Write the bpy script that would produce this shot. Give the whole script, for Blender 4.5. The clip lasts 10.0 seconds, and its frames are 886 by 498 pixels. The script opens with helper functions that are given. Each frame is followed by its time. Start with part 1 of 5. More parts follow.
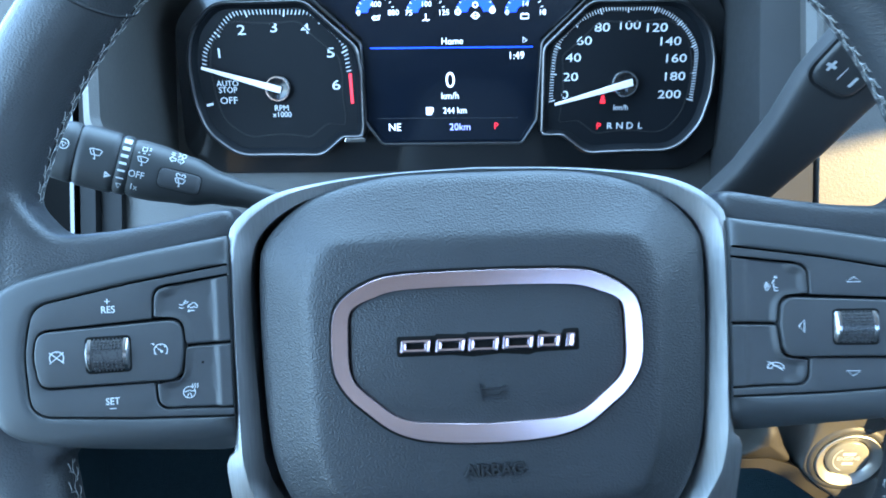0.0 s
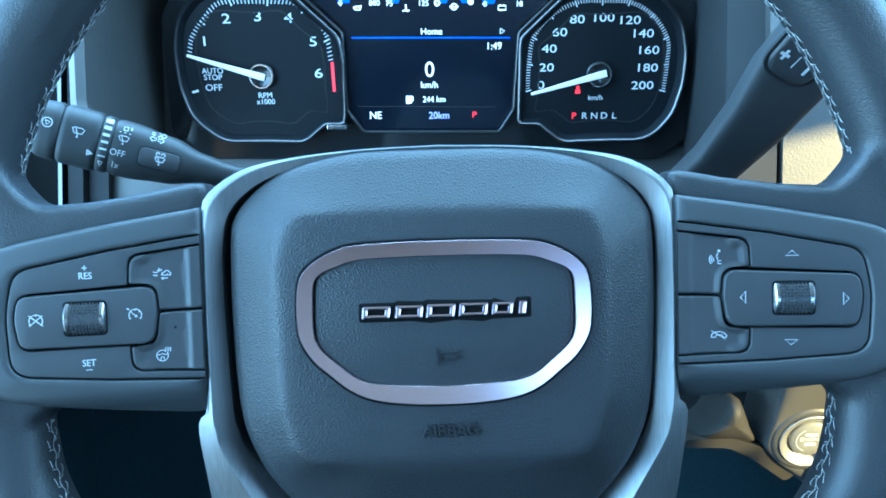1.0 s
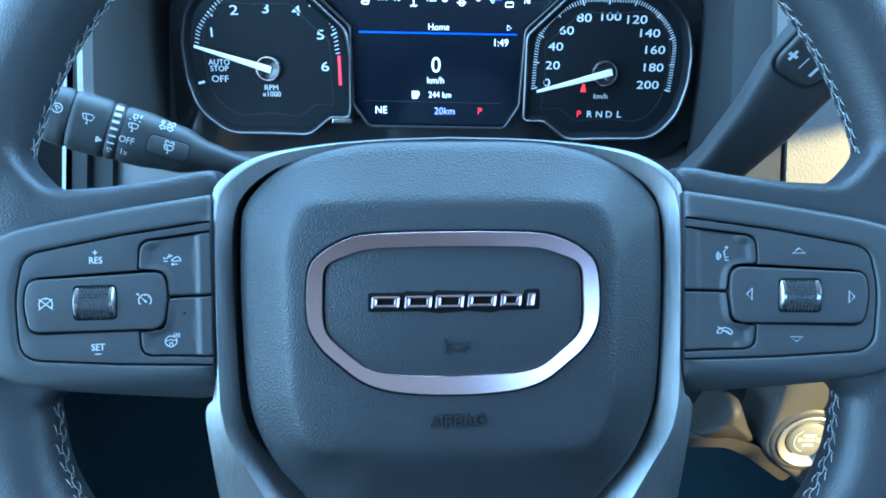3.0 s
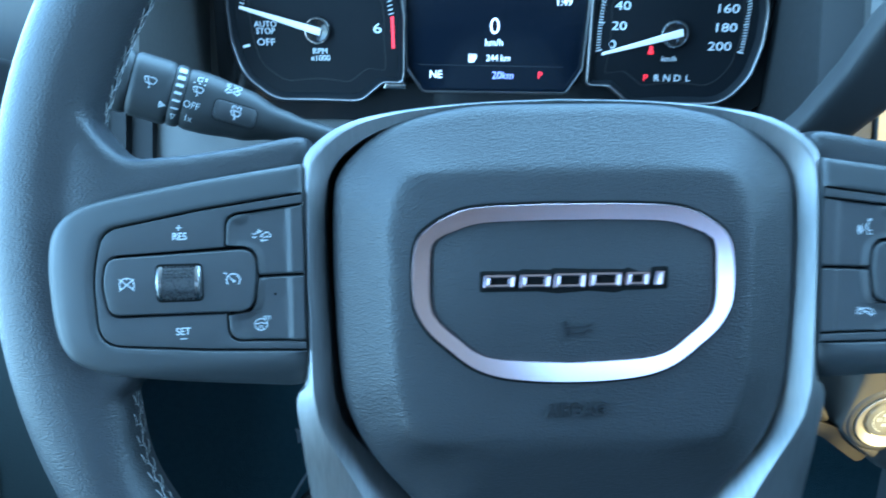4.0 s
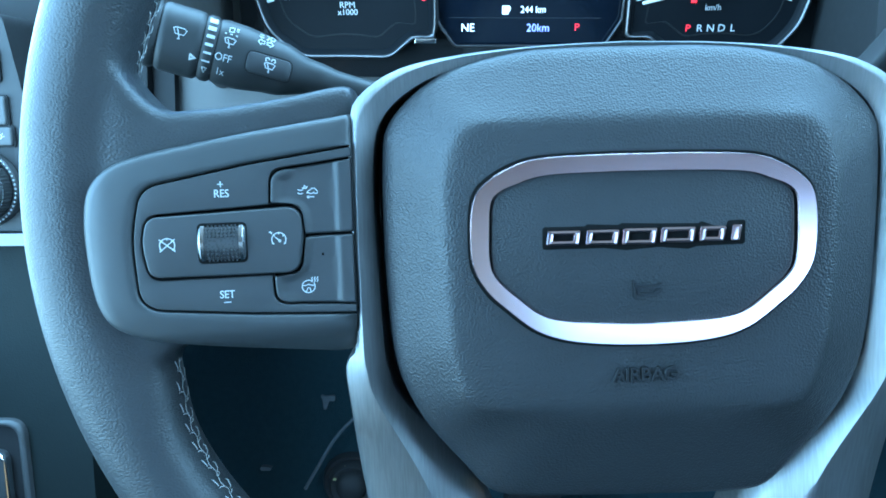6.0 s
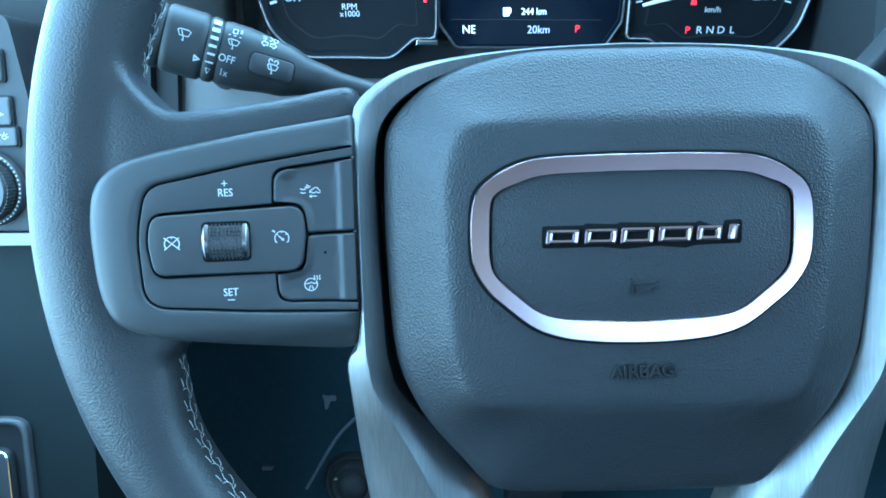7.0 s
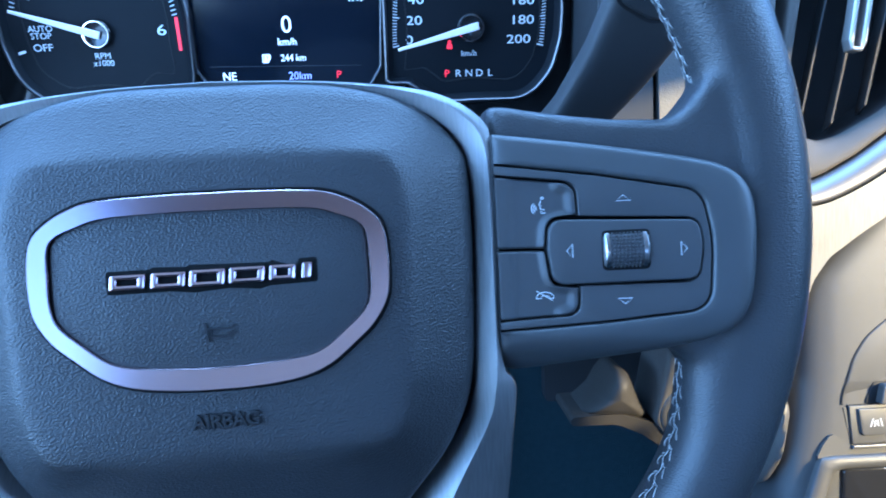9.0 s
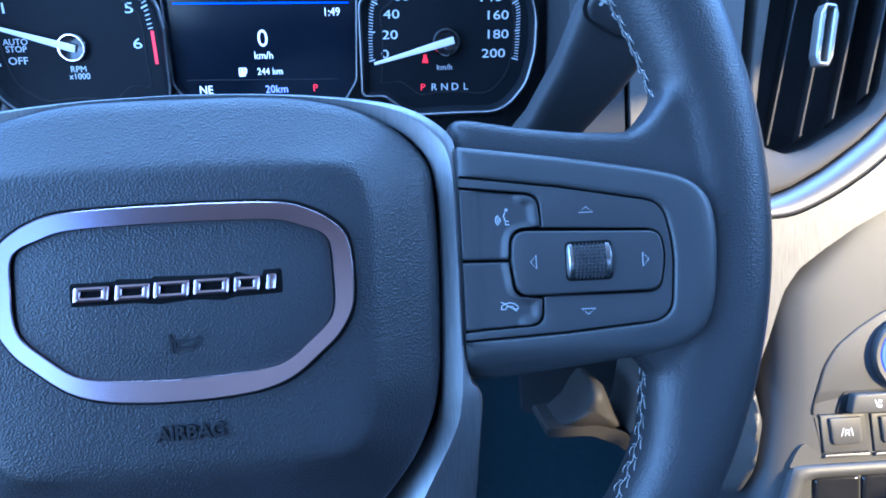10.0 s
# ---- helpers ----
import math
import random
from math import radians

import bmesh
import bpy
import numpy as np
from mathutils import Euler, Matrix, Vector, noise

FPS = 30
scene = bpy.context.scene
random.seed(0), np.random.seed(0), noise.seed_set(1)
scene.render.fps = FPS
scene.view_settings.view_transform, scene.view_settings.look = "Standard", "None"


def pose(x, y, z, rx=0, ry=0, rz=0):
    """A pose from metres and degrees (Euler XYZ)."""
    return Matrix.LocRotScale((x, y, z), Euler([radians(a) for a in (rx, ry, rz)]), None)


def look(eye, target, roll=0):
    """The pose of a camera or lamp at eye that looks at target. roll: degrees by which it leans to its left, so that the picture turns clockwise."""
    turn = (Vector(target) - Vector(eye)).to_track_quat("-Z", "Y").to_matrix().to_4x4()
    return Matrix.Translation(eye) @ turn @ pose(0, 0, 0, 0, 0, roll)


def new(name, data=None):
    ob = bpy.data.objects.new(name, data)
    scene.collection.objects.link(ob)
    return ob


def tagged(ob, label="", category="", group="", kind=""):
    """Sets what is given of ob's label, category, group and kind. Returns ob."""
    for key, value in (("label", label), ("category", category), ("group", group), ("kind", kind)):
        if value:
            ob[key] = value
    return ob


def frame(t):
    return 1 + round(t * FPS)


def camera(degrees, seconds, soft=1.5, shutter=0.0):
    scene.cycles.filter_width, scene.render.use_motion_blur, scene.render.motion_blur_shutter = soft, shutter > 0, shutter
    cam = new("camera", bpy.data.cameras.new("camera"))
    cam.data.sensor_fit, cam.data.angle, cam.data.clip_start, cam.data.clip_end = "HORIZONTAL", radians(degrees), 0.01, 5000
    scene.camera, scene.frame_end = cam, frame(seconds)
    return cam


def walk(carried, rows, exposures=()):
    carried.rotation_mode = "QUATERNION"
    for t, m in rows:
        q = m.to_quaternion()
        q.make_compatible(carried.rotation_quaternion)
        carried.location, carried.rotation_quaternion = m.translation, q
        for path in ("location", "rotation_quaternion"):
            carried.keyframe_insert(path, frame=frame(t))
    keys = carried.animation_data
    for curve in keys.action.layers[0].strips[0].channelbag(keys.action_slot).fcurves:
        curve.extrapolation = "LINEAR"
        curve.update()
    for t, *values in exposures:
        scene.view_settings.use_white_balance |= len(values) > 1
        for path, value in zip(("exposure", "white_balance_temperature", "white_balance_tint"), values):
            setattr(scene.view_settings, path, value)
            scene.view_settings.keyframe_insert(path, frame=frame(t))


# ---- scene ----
# The wheel's own frame: x to the right, y away from the driver along the column, z up the wheel's face.
WHEEL = pose(0, 0, 0.75, -22, 0, 0)
LENS = 60.0
cam = camera(LENS, 10.0, 1.75, 0.5)
PATH = [
    (0.0, (-0.001, -0.2636, 0.0555), (-0.0701, 1.7284, -0.1095), -1.54),
    (0.5, (0.0109, -0.2826, 0.0512), (-0.0767, 1.7114, -0.0769), -1.48),
    (1.0, (0.0124, -0.2787, 0.0469), (-0.0475, 1.7132, -0.1226), -1.05),
    (1.5, (0.0115, -0.2819, 0.0456), (-0.0351, 1.7117, -0.1067), -0.27),
    (2.0, (0.0098, -0.2814, 0.0448), (-0.04, 1.7124, -0.1043), 0.07),
    (3.5, (0.0024, -0.2791, 0.0428), (-0.0465, 1.71, -0.1596), 0.03),
    (4.0, (-0.0311, -0.2559, 0.0429), (-0.0913, 1.7279, -0.2037), -0.17),
    (4.5, (-0.0448, -0.2403, 0.0384), (-0.1177, 1.7379, -0.2474), -0.42),
    (5.0, (-0.0482, -0.2375, 0.0383), (-0.1287, 1.7357, -0.278), -0.67),
    (5.5, (-0.0471, -0.2385, 0.0379), (-0.1356, 1.7318, -0.2942), -0.86),
    (7.0, (-0.046, -0.244, 0.0371), (-0.1417, 1.7266, -0.291), -0.83),
    (7.5, (-0.0454, -0.244, 0.0358), (-0.1233, 1.7301, -0.2753), -1.0),
    (8.0, (-0.026, -0.2457, 0.0333), (-0.0652, 1.7343, -0.2462), -1.35),
    (8.5, (0.0336, -0.2363, 0.0299), (0.0564, 1.7488, -0.2132), -1.98),
    (9.0, (0.0656, -0.2356, 0.0305), (0.1379, 1.7525, -0.1754), -2.42),
    (9.5, (0.0692, -0.2359, 0.0286), (0.1691, 1.7531, -0.1559), -2.6),
    (10.0, (0.0723, -0.2384, 0.0299), (0.1817, 1.751, -0.1435), -2.44),
]
EXPOSURES = [(0.0, 3.34, 5560, 9), (0.5, 3.33, 5330, -4), (0.9, 3.28, 4900, -4), (2.0, 3.23, 4950, 2), (3.6, 3.22, 4930, 0), (4.5, 3.32, 4990, -5), (5.0, 3.36, 5050, -6), (7.6, 3.38, 5080, -5), (8.5, 3.28, 5060, -2), (8.75, 3.1, 4900, 8), (9.0, 2.99, 4570, 16), (10.0, 2.89, 4460, 21)]
walk(cam, [(t, WHEEL @ look(eye, aim, roll)) for t, eye, aim, roll in PATH], EXPOSURES)

# ---- world and sun ----
SUN_AZIMUTH, SUN_HEIGHT = 130.0, 25.0
world = bpy.data.worlds.new("sky")
scene.world = world
world.use_nodes = True
sky = world.node_tree.nodes.new("ShaderNodeTexSky")
sky.sky_type, sky.sun_disc = "NISHITA", False
sky.air_density, sky.dust_density, sky.ozone_density = 1.0, 0.2, 4.0
sky.sun_elevation, sky.sun_rotation = radians(SUN_HEIGHT), radians(SUN_AZIMUTH)
world.node_tree.links.new(sky.outputs[0], world.node_tree.nodes["Background"].inputs[0])
world.node_tree.nodes["Background"].inputs[1].default_value = 0.15
to_sun = Vector((math.sin(radians(SUN_AZIMUTH)) * math.cos(radians(SUN_HEIGHT)), math.cos(radians(SUN_AZIMUTH)) * math.cos(radians(SUN_HEIGHT)), math.sin(radians(SUN_HEIGHT))))
sun = new("sun", bpy.data.lights.new("sun", "SUN"))
sun.data.energy, sun.data.angle, sun.data.color = 3.3, radians(0.53), (1.0, 0.67, 0.24)
sun.matrix_world = look(to_sun * 20, (0, 0, 0))


def window_light(name, place, aim, wide, high, watts):
    """Sky light that enters through a window's opening."""
    lamp = new(name, bpy.data.lights.new(name, "AREA"))
    lamp.data.shape, lamp.data.size, lamp.data.size_y = "RECTANGLE", wide, high
    lamp.data.energy, lamp.data.color = watts, (0.52, 0.79, 0.97)
    lamp.matrix_world = look(place, aim)


window_light("driver_door_light", (-0.455, -0.12, 0.95), (0.6, -0.10, 0.76), 0.90, 0.76, 2.0)
window_light("passenger_window_light", (1.24, -0.10, 1.24), (0.0, -0.05, 0.75), 1.0, 0.34, 2.2)
window_light("windscreen_light", (0.25, 0.25, 1.30), (0.25, -0.10, 0.70), 1.4, 0.62, 4.4)


# ---- materials ----
def material(name, color, rough=0.5, metal=0.0, vary=0.15, vary_scale=60.0, bumps=(), spec=0.5, streak=None, coat=0.0, glow=0.0, spread=0.07):
    """A surface with two scales of variation. bumps: (kind, scale, strength, distance) each, laid over one another."""
    m = bpy.data.materials.new(name)
    m.use_nodes = True
    t, b = m.node_tree, m.node_tree.nodes["Principled BSDF"]
    add = t.nodes.new
    coord = add("ShaderNodeTexCoord")
    source = coord.outputs["Object"]
    if streak:
        mapping = add("ShaderNodeMapping")
        mapping.inputs["Scale"].default_value = streak
        t.links.new(source, mapping.inputs["Vector"])
        source = mapping.outputs["Vector"]
    big = add("ShaderNodeTexNoise")
    big.inputs["Scale"].default_value, big.inputs["Detail"].default_value = vary_scale, 6
    t.links.new(source, big.inputs["Vector"])
    mix = add("ShaderNodeMix")
    mix.data_type = "RGBA"
    mix.inputs["A"].default_value = (*[c * (1 - vary) for c in color], 1)
    mix.inputs["B"].default_value = (*[min(1, c * (1 + vary)) for c in color], 1)
    t.links.new(big.outputs["Fac"], mix.inputs["Factor"])
    t.links.new(mix.outputs["Result"], b.inputs["Base Color"])
    ramp = add("ShaderNodeMapRange")
    ramp.inputs["To Min"].default_value, ramp.inputs["To Max"].default_value = max(0.02, rough - spread), min(1, rough + spread)
    fine = add("ShaderNodeTexNoise")
    fine.inputs["Scale"].default_value, fine.inputs["Detail"].default_value = vary_scale * 7, 4
    t.links.new(source, fine.inputs["Vector"])
    t.links.new(fine.outputs["Fac"], ramp.inputs["Value"])
    t.links.new(ramp.outputs["Result"], b.inputs["Roughness"])
    b.inputs["Metallic"].default_value = metal
    b.inputs["Specular IOR Level"].default_value = spec
    b.inputs["Coat Weight"].default_value = coat
    b.inputs["Coat Roughness"].default_value = 0.05
    if glow:
        b.inputs["Emission Color"].default_value = (*color, 1)
        b.inputs["Emission Strength"].default_value = glow
    last = None
    for kind, scale, strength, depth in bumps:
        bump = add("ShaderNodeBump")
        bump.inputs["Strength"].default_value, bump.inputs["Distance"].default_value = strength, depth
        if kind == "grain":
            tex = add("ShaderNodeTexVoronoi")
            tex.feature = "SMOOTH_F1"
            tex.inputs["Scale"].default_value = scale
            tex.inputs["Smoothness"].default_value = 0.35
            out = tex.outputs["Distance"]
        elif kind == "pebble":
            tex = add("ShaderNodeTexVoronoi")
            tex.inputs["Scale"].default_value = scale
            tex.inputs["Randomness"].default_value = 0.9
            bump.invert = True
            out = tex.outputs["Distance"]
        elif kind == "crease":
            tex = add("ShaderNodeTexVoronoi")
            tex.feature = "DISTANCE_TO_EDGE"
            tex.inputs["Scale"].default_value = scale
            out = tex.outputs["Distance"]
        elif kind == "wrinkle":
            tex = add("ShaderNodeTexNoise")
            tex.inputs["Scale"].default_value, tex.inputs["Detail"].default_value = scale, 4
            tex.inputs["Distortion"].default_value = 1.2
            out = tex.outputs["Fac"]
        else:
            tex = add("ShaderNodeTexNoise")
            tex.inputs["Scale"].default_value, tex.inputs["Detail"].default_value = scale, 5
            tex.inputs["Distortion"].default_value = 0.6
            out = tex.outputs["Fac"]
        if kind in ("wrinkle", "pebble"):
            squeeze = add("ShaderNodeMapping")
            squeeze.inputs["Scale"].default_value = (0.45, 0.45, 1.5) if kind == "wrinkle" else (0.85, 0.85, 1.1)
            t.links.new(source, squeeze.inputs["Vector"])
            t.links.new(squeeze.outputs["Vector"], tex.inputs["Vector"])
        else:
            t.links.new(source, tex.inputs["Vector"])
        t.links.new(out, bump.inputs["Height"])
        if last:
            t.links.new(last.outputs["Normal"], bump.inputs["Normal"])
        last = bump
    if last:
        t.links.new(last.outputs["Normal"], b.inputs["Normal"])
    return m


BLACK = (0.022, 0.023, 0.025)
leather = material("black_leather", BLACK, 0.42, spec=0.42, bumps=[("noise", 45, 0.06, 0.002), ("wrinkle", 480, 0.17, 0.0005), ("pebble", 1300, 0.40, 0.0003)], vary_scale=40)
vinyl = material("grained_vinyl", (0.018, 0.019, 0.021), 0.43, spec=0.42, bumps=[("grain", 1450, 0.48, 0.0004), ("noise", 2600, 0.08, 0.0002)], vary_scale=45)
satin = material("satin_black_plastic", (0.030, 0.032, 0.034), 0.46, spec=0.48, bumps=[("noise", 2600, 0.12, 0.0002)], vary_scale=50)
key_black = material("button_plastic", (0.027, 0.028, 0.030), 0.47, bumps=[("noise", 3000, 0.12, 0.0002)], vary_scale=70)
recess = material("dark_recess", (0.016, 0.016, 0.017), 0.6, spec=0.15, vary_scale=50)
chrome = material("polished_chrome", (0.78, 0.78, 0.8), 0.1, metal=1.0, vary=0.04, vary_scale=80, spread=0.02)
dial_metal = material("dial_bezel_metal", (0.12, 0.116, 0.12), 0.30, metal=1.0, vary=0.04, vary_scale=30, spread=0.015)
# pink tint stands for warm cab reflections in the chrome
badge_metal = material("tinted_badge_chrome", (0.55, 0.42, 0.435), 0.17, metal=1.0, vary=0.03, vary_scale=30, spread=0.01)
bright = material("satin_chrome", (0.72, 0.72, 0.74), 0.2, metal=1.0, vary=0.05, vary_scale=80)
brushed = material("brushed_aluminium", (0.225, 0.227, 0.23), 0.45, metal=1.0, vary=0.28, vary_scale=60, streak=(30, 6, 1.2), bumps=[("noise", 180, 0.3, 0.0003)])
ink = material("white_print", (0.47, 0.485, 0.5), 0.5, vary=0.05, vary_scale=300)
stalk_ink = material("stalk_print", (0.34, 0.35, 0.36), 0.5, vary=0.05, vary_scale=300)
thread = material("grey_thread", (0.42, 0.42, 0.41), 0.7, vary=0.25, vary_scale=900)
dash_skin = material("dash_vinyl", (0.05, 0.048, 0.046), 0.5, bumps=[("grain", 1000, 0.26, 0.0004)], vary_scale=35)
stalk_plastic = material("stalk_plastic", (0.016, 0.017, 0.018), 0.5, spec=0.36, bumps=[("noise", 2600, 0.12, 0.0002)], vary_scale=50)
dash_dark = material("dark_dash_plastic", (0.027, 0.027, 0.028), 0.55, spec=0.3, bumps=[("noise", 1500, 0.25, 0.0003)], vary_scale=30)
# darkened copy of the dash vinyl, with the door's shade in its colour
shaded_vinyl = material("shaded_dash_vinyl", (0.009, 0.012, 0.012), 0.66, spec=0.12, bumps=[("grain", 1000, 0.2, 0.0004)], vary_scale=35)
# darker copy of dash_skin; part of the knee panel's shade is in it
knee_skin = material("knee_vinyl", (0.024, 0.022, 0.020), 0.6, spec=0.2, bumps=[("grain", 1000, 0.26, 0.0004)], vary_scale=35)
dash_hard = material("dash_plastic", (0.042, 0.042, 0.043), 0.48, bumps=[("noise", 1500, 0.25, 0.0003)], vary_scale=30)
gloss_black = material("gloss_black", (0.012, 0.012, 0.013), 0.12, vary_scale=60)
dial_black = material("dial_face", (0.006, 0.007, 0.009), 0.55, spec=0.12, vary_scale=40)
screen_black = material("display_glass", (0.004, 0.006, 0.011), 0.15, vary_scale=60)
lit_white = material("lit_white", (0.85, 0.9, 1.0), 0.5, vary=0.02, glow=0.13)
lit_red = material("lit_red", (1.0, 0.03, 0.05), 0.5, vary=0.02, glow=0.12)
lit_blue = material("lit_blue", (0.03, 0.08, 1.0), 0.5, vary=0.02, glow=0.13)
lit_violet = material("lit_violet", (0.4, 0.42, 1.0), 0.5, vary=0.02, glow=0.12)
satin_ring = material("satin_ring", (0.42, 0.41, 0.39), 0.38, metal=0.8, vary=0.05, vary_scale=60, spread=0.03)
gloss_grey = material("button_cap", (0.16, 0.16, 0.15), 0.25, vary_scale=90)
brushed_pale = material("brushed_silver", (0.105, 0.102, 0.098), 0.5, metal=0.45, vary=0.5, vary_scale=60, streak=(30, 6, 1.2), bumps=[("noise", 180, 0.15, 0.0003)])
satin_silver = material("satin_silver", (0.13, 0.13, 0.137), 0.42, metal=0.8, vary=0.05, vary_scale=60, spread=0.03)
matt_trim = material("matt_vent_trim", (0.055, 0.051, 0.047), 0.7, spec=0.2, bumps=[("noise", 1500, 0.25, 0.0003)], vary_scale=30)
roller_black = material("roller_rubber", (0.038, 0.038, 0.04), 0.28, vary_scale=200)
roller_chrome = material("roller_chrome", (0.46, 0.46, 0.47), 0.22, metal=1.0, vary=0.05, vary_scale=60, spread=0.03)
# near-black for the shade in slots and gaps, and for the emblem's base
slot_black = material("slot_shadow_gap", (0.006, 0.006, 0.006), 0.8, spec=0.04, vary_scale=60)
rubber = material("rubber", (0.02, 0.02, 0.021), 0.7, bumps=[("noise", 800, 0.3, 0.0005)], vary_scale=80)
# teal tint puts the haze over the dark footwell into the carpet
carpet = material("carpet", (0.027, 0.046, 0.055), 0.95, spec=0.05, bumps=[("noise", 900, 0.8, 0.003)], vary_scale=150)
# warm tint puts the sun's bounce into the unseen headliner
cloth = material("headliner_cloth", (0.42, 0.36, 0.32), 0.9, bumps=[("noise", 1500, 0.3, 0.0006)], vary_scale=40)
door_trim = material("door_trim", (0.085, 0.082, 0.078), 0.7, spec=0.2, bumps=[("noise", 900, 0.3, 0.0006)], vary_scale=40)
asphalt = material("asphalt", (0.06, 0.06, 0.06), 0.9, bumps=[("noise", 60, 0.5, 0.01)], vary_scale=4)


# ---- mesh helpers ----
def finish(bm, name, mat, smooth=35):
    bmesh.ops.recalc_face_normals(bm, faces=bm.faces)
    me = bpy.data.meshes.new(name)
    bm.to_mesh(me)
    bm.free()
    me.materials.append(mat)
    if smooth:
        me.shade_smooth()
        me.set_sharp_from_angle(angle=radians(smooth))
    return me


def thing(name, label, category, m=None, group="", kind=""):
    ob = new(name)
    ob.empty_display_size = 0.02
    ob.matrix_world = WHEEL @ (m or Matrix())
    return tagged(ob, label, category, group, kind)


def part(name, bm, mat, parent, label="", smooth=35):
    ob = new(name, finish(bm, name, mat, smooth))
    ob.parent = parent
    return tagged(ob, label)


def single(name, bm, mat, label, category, m=None, kind="", smooth=35):
    ob = new(name, finish(bm, name, mat, smooth))
    ob.matrix_world = WHEEL @ (m or Matrix())
    return tagged(ob, label, category, "", kind)


def rounded(corners, steps=6):
    """A closed outline of corners (x, z, radius), each rounded off."""
    out, n = [], len(corners)
    for i in range(n):
        p, a, b = (Vector(corners[k % n][:2]) for k in (i, i - 1, i + 1))
        r = corners[i][2] if len(corners[i]) > 2 else 0
        u, v = (a - p), (b - p)
        if r <= 0 or u.length < 1e-9 or v.length < 1e-9:
            out.append((p.x, p.y))
            continue
        half = u.angle(v) / 2
        cut = min(r / max(math.tan(half), 0.05), 0.49 * u.length, 0.49 * v.length)
        s, e = p + u.normalized() * cut, p + v.normalized() * cut
        for k in range(steps + 1):
            f = k / steps
            q = s * (1 - f) ** 2 + p * 2 * f * (1 - f) + e * f ** 2
            out.append((q.x, q.y))
    return out


def mirrored(pts):
    return [(-p[0], *p[1:]) for p in reversed(pts)]


def box_outline(cx, cz, w, h, r, steps=5):
    return rounded([(cx - w / 2, cz - h / 2, r), (cx + w / 2, cz - h / 2, r), (cx + w / 2, cz + h / 2, r), (cx - w / 2, cz + h / 2, r)], steps)


def plate(outline, front, back, edge=0.0008, steps=2, bm=None, bend=None):
    """A plate in the xz plane from depth front (towards the driver) to back, its front edge rounded."""
    own = bmesh.new()
    ring = [own.verts.new((x, front, z)) for x, z in outline]
    face = own.faces.new(ring)
    ext = bmesh.ops.extrude_face_region(own, geom=[face])
    moved = [v for v in ext["geom"] if isinstance(v, bmesh.types.BMVert)]
    bmesh.ops.translate(own, verts=moved, vec=(0, back - front, 0))
    own.edges.ensure_lookup_table()
    if edge > 0:
        rim = [e for e in own.edges if all(abs(v.co.y - front) < 1e-9 for v in e.verts)]
        bmesh.ops.bevel(own, geom=rim, offset=edge, offset_type="OFFSET", segments=steps, profile=0.5, affect="EDGES", clamp_overlap=True)
    big = [f for f in own.faces if len(f.verts) > 4]
    bmesh.ops.triangulate(own, faces=big)
    if bend:
        for v in own.verts:
            v.co = bend(v.co)
    if bm is None:
        return own
    return merge(bm, own)


def merge(bm, other):
    me = bpy.data.meshes.new("merge")
    other.to_mesh(me)
    other.free()
    bm.from_mesh(me)
    bpy.data.meshes.remove(me)
    return bm


def loft(rings, closed=True, cap_first=False, cap_last=False, bm=None):
    """A skin over rings of equally many points."""
    bm = bm or bmesh.new()
    rows = [[bm.verts.new(p) for p in ring] for ring in rings]
    n = len(rows[0])
    for a, b in zip(rows, rows[1:]):
        for i in range(n if closed else n - 1):
            j = (i + 1) % n
            bm.faces.new((a[i], a[j], b[j], b[i]))
    if cap_first:
        bmesh.ops.triangulate(bm, faces=[bm.faces.new(rows[0])])
    if cap_last:
        bmesh.ops.triangulate(bm, faces=[bm.faces.new(list(reversed(rows[-1])))])
    return bm


def frame_ring(outer, inner, front, back, crown=0.0, edge=0.0006):
    """A flat ring between two outlines of equally many points, its face crowned and its edges eased."""
    mid = lambda f: [(o[0] * (1 - f) + i[0] * f, o[1] * (1 - f) + i[1] * f) for o, i in zip(outer, inner)]
    at = lambda pts, y: [(x, y, z) for x, z in pts]
    return loft([at(outer, back), at(outer, front + edge), at(mid(0.1), front), at(mid(0.5), front - crown), at(mid(0.9), front), at(inner, front + edge), at(inner, back)])


def spline(pts, n):
    """n points along a smooth curve through pts."""
    pts = [Vector(p) for p in pts]
    ext = [2 * pts[0] - pts[1]] + pts + [2 * pts[-1] - pts[-2]]
    cuts = [0.0]
    for a, b in zip(pts, pts[1:]):
        cuts.append(cuts[-1] + (b - a).length)
    out = []
    for k in range(n):
        s = cuts[-1] * k / (n - 1)
        i = min(max(sum(c <= s for c in cuts) - 1, 0), len(pts) - 2)
        f = (s - cuts[i]) / max(cuts[i + 1] - cuts[i], 1e-9)
        a, b, c, d = ext[i:i + 4]
        out.append(0.5 * (2 * b + (c - a) * f + (2 * a - 5 * b + 4 * c - d) * f ** 2 + (3 * b - a - 3 * c + d) * f ** 3))
    return out


def tube(pts, radius, sides=8, bm=None, caps=True):
    """A round bar along points; radius may be a list."""
    pts = [Vector(p) for p in pts]
    rings, up = [], None
    for i, p in enumerate(pts):
        d = (pts[min(i + 1, len(pts) - 1)] - pts[max(i - 1, 0)]).normalized()
        if up is None:
            up = d.orthogonal().normalized()
        up = (up - d * up.dot(d)).normalized()
        side = d.cross(up)
        r = radius[i] if isinstance(radius, (list, tuple)) else radius
        rings.append([p + (up * math.cos(2 * math.pi * k / sides) + side * math.sin(2 * math.pi * k / sides)) * r for k in range(sides)])
    return loft(rings, cap_first=caps, cap_last=caps, bm=bm)


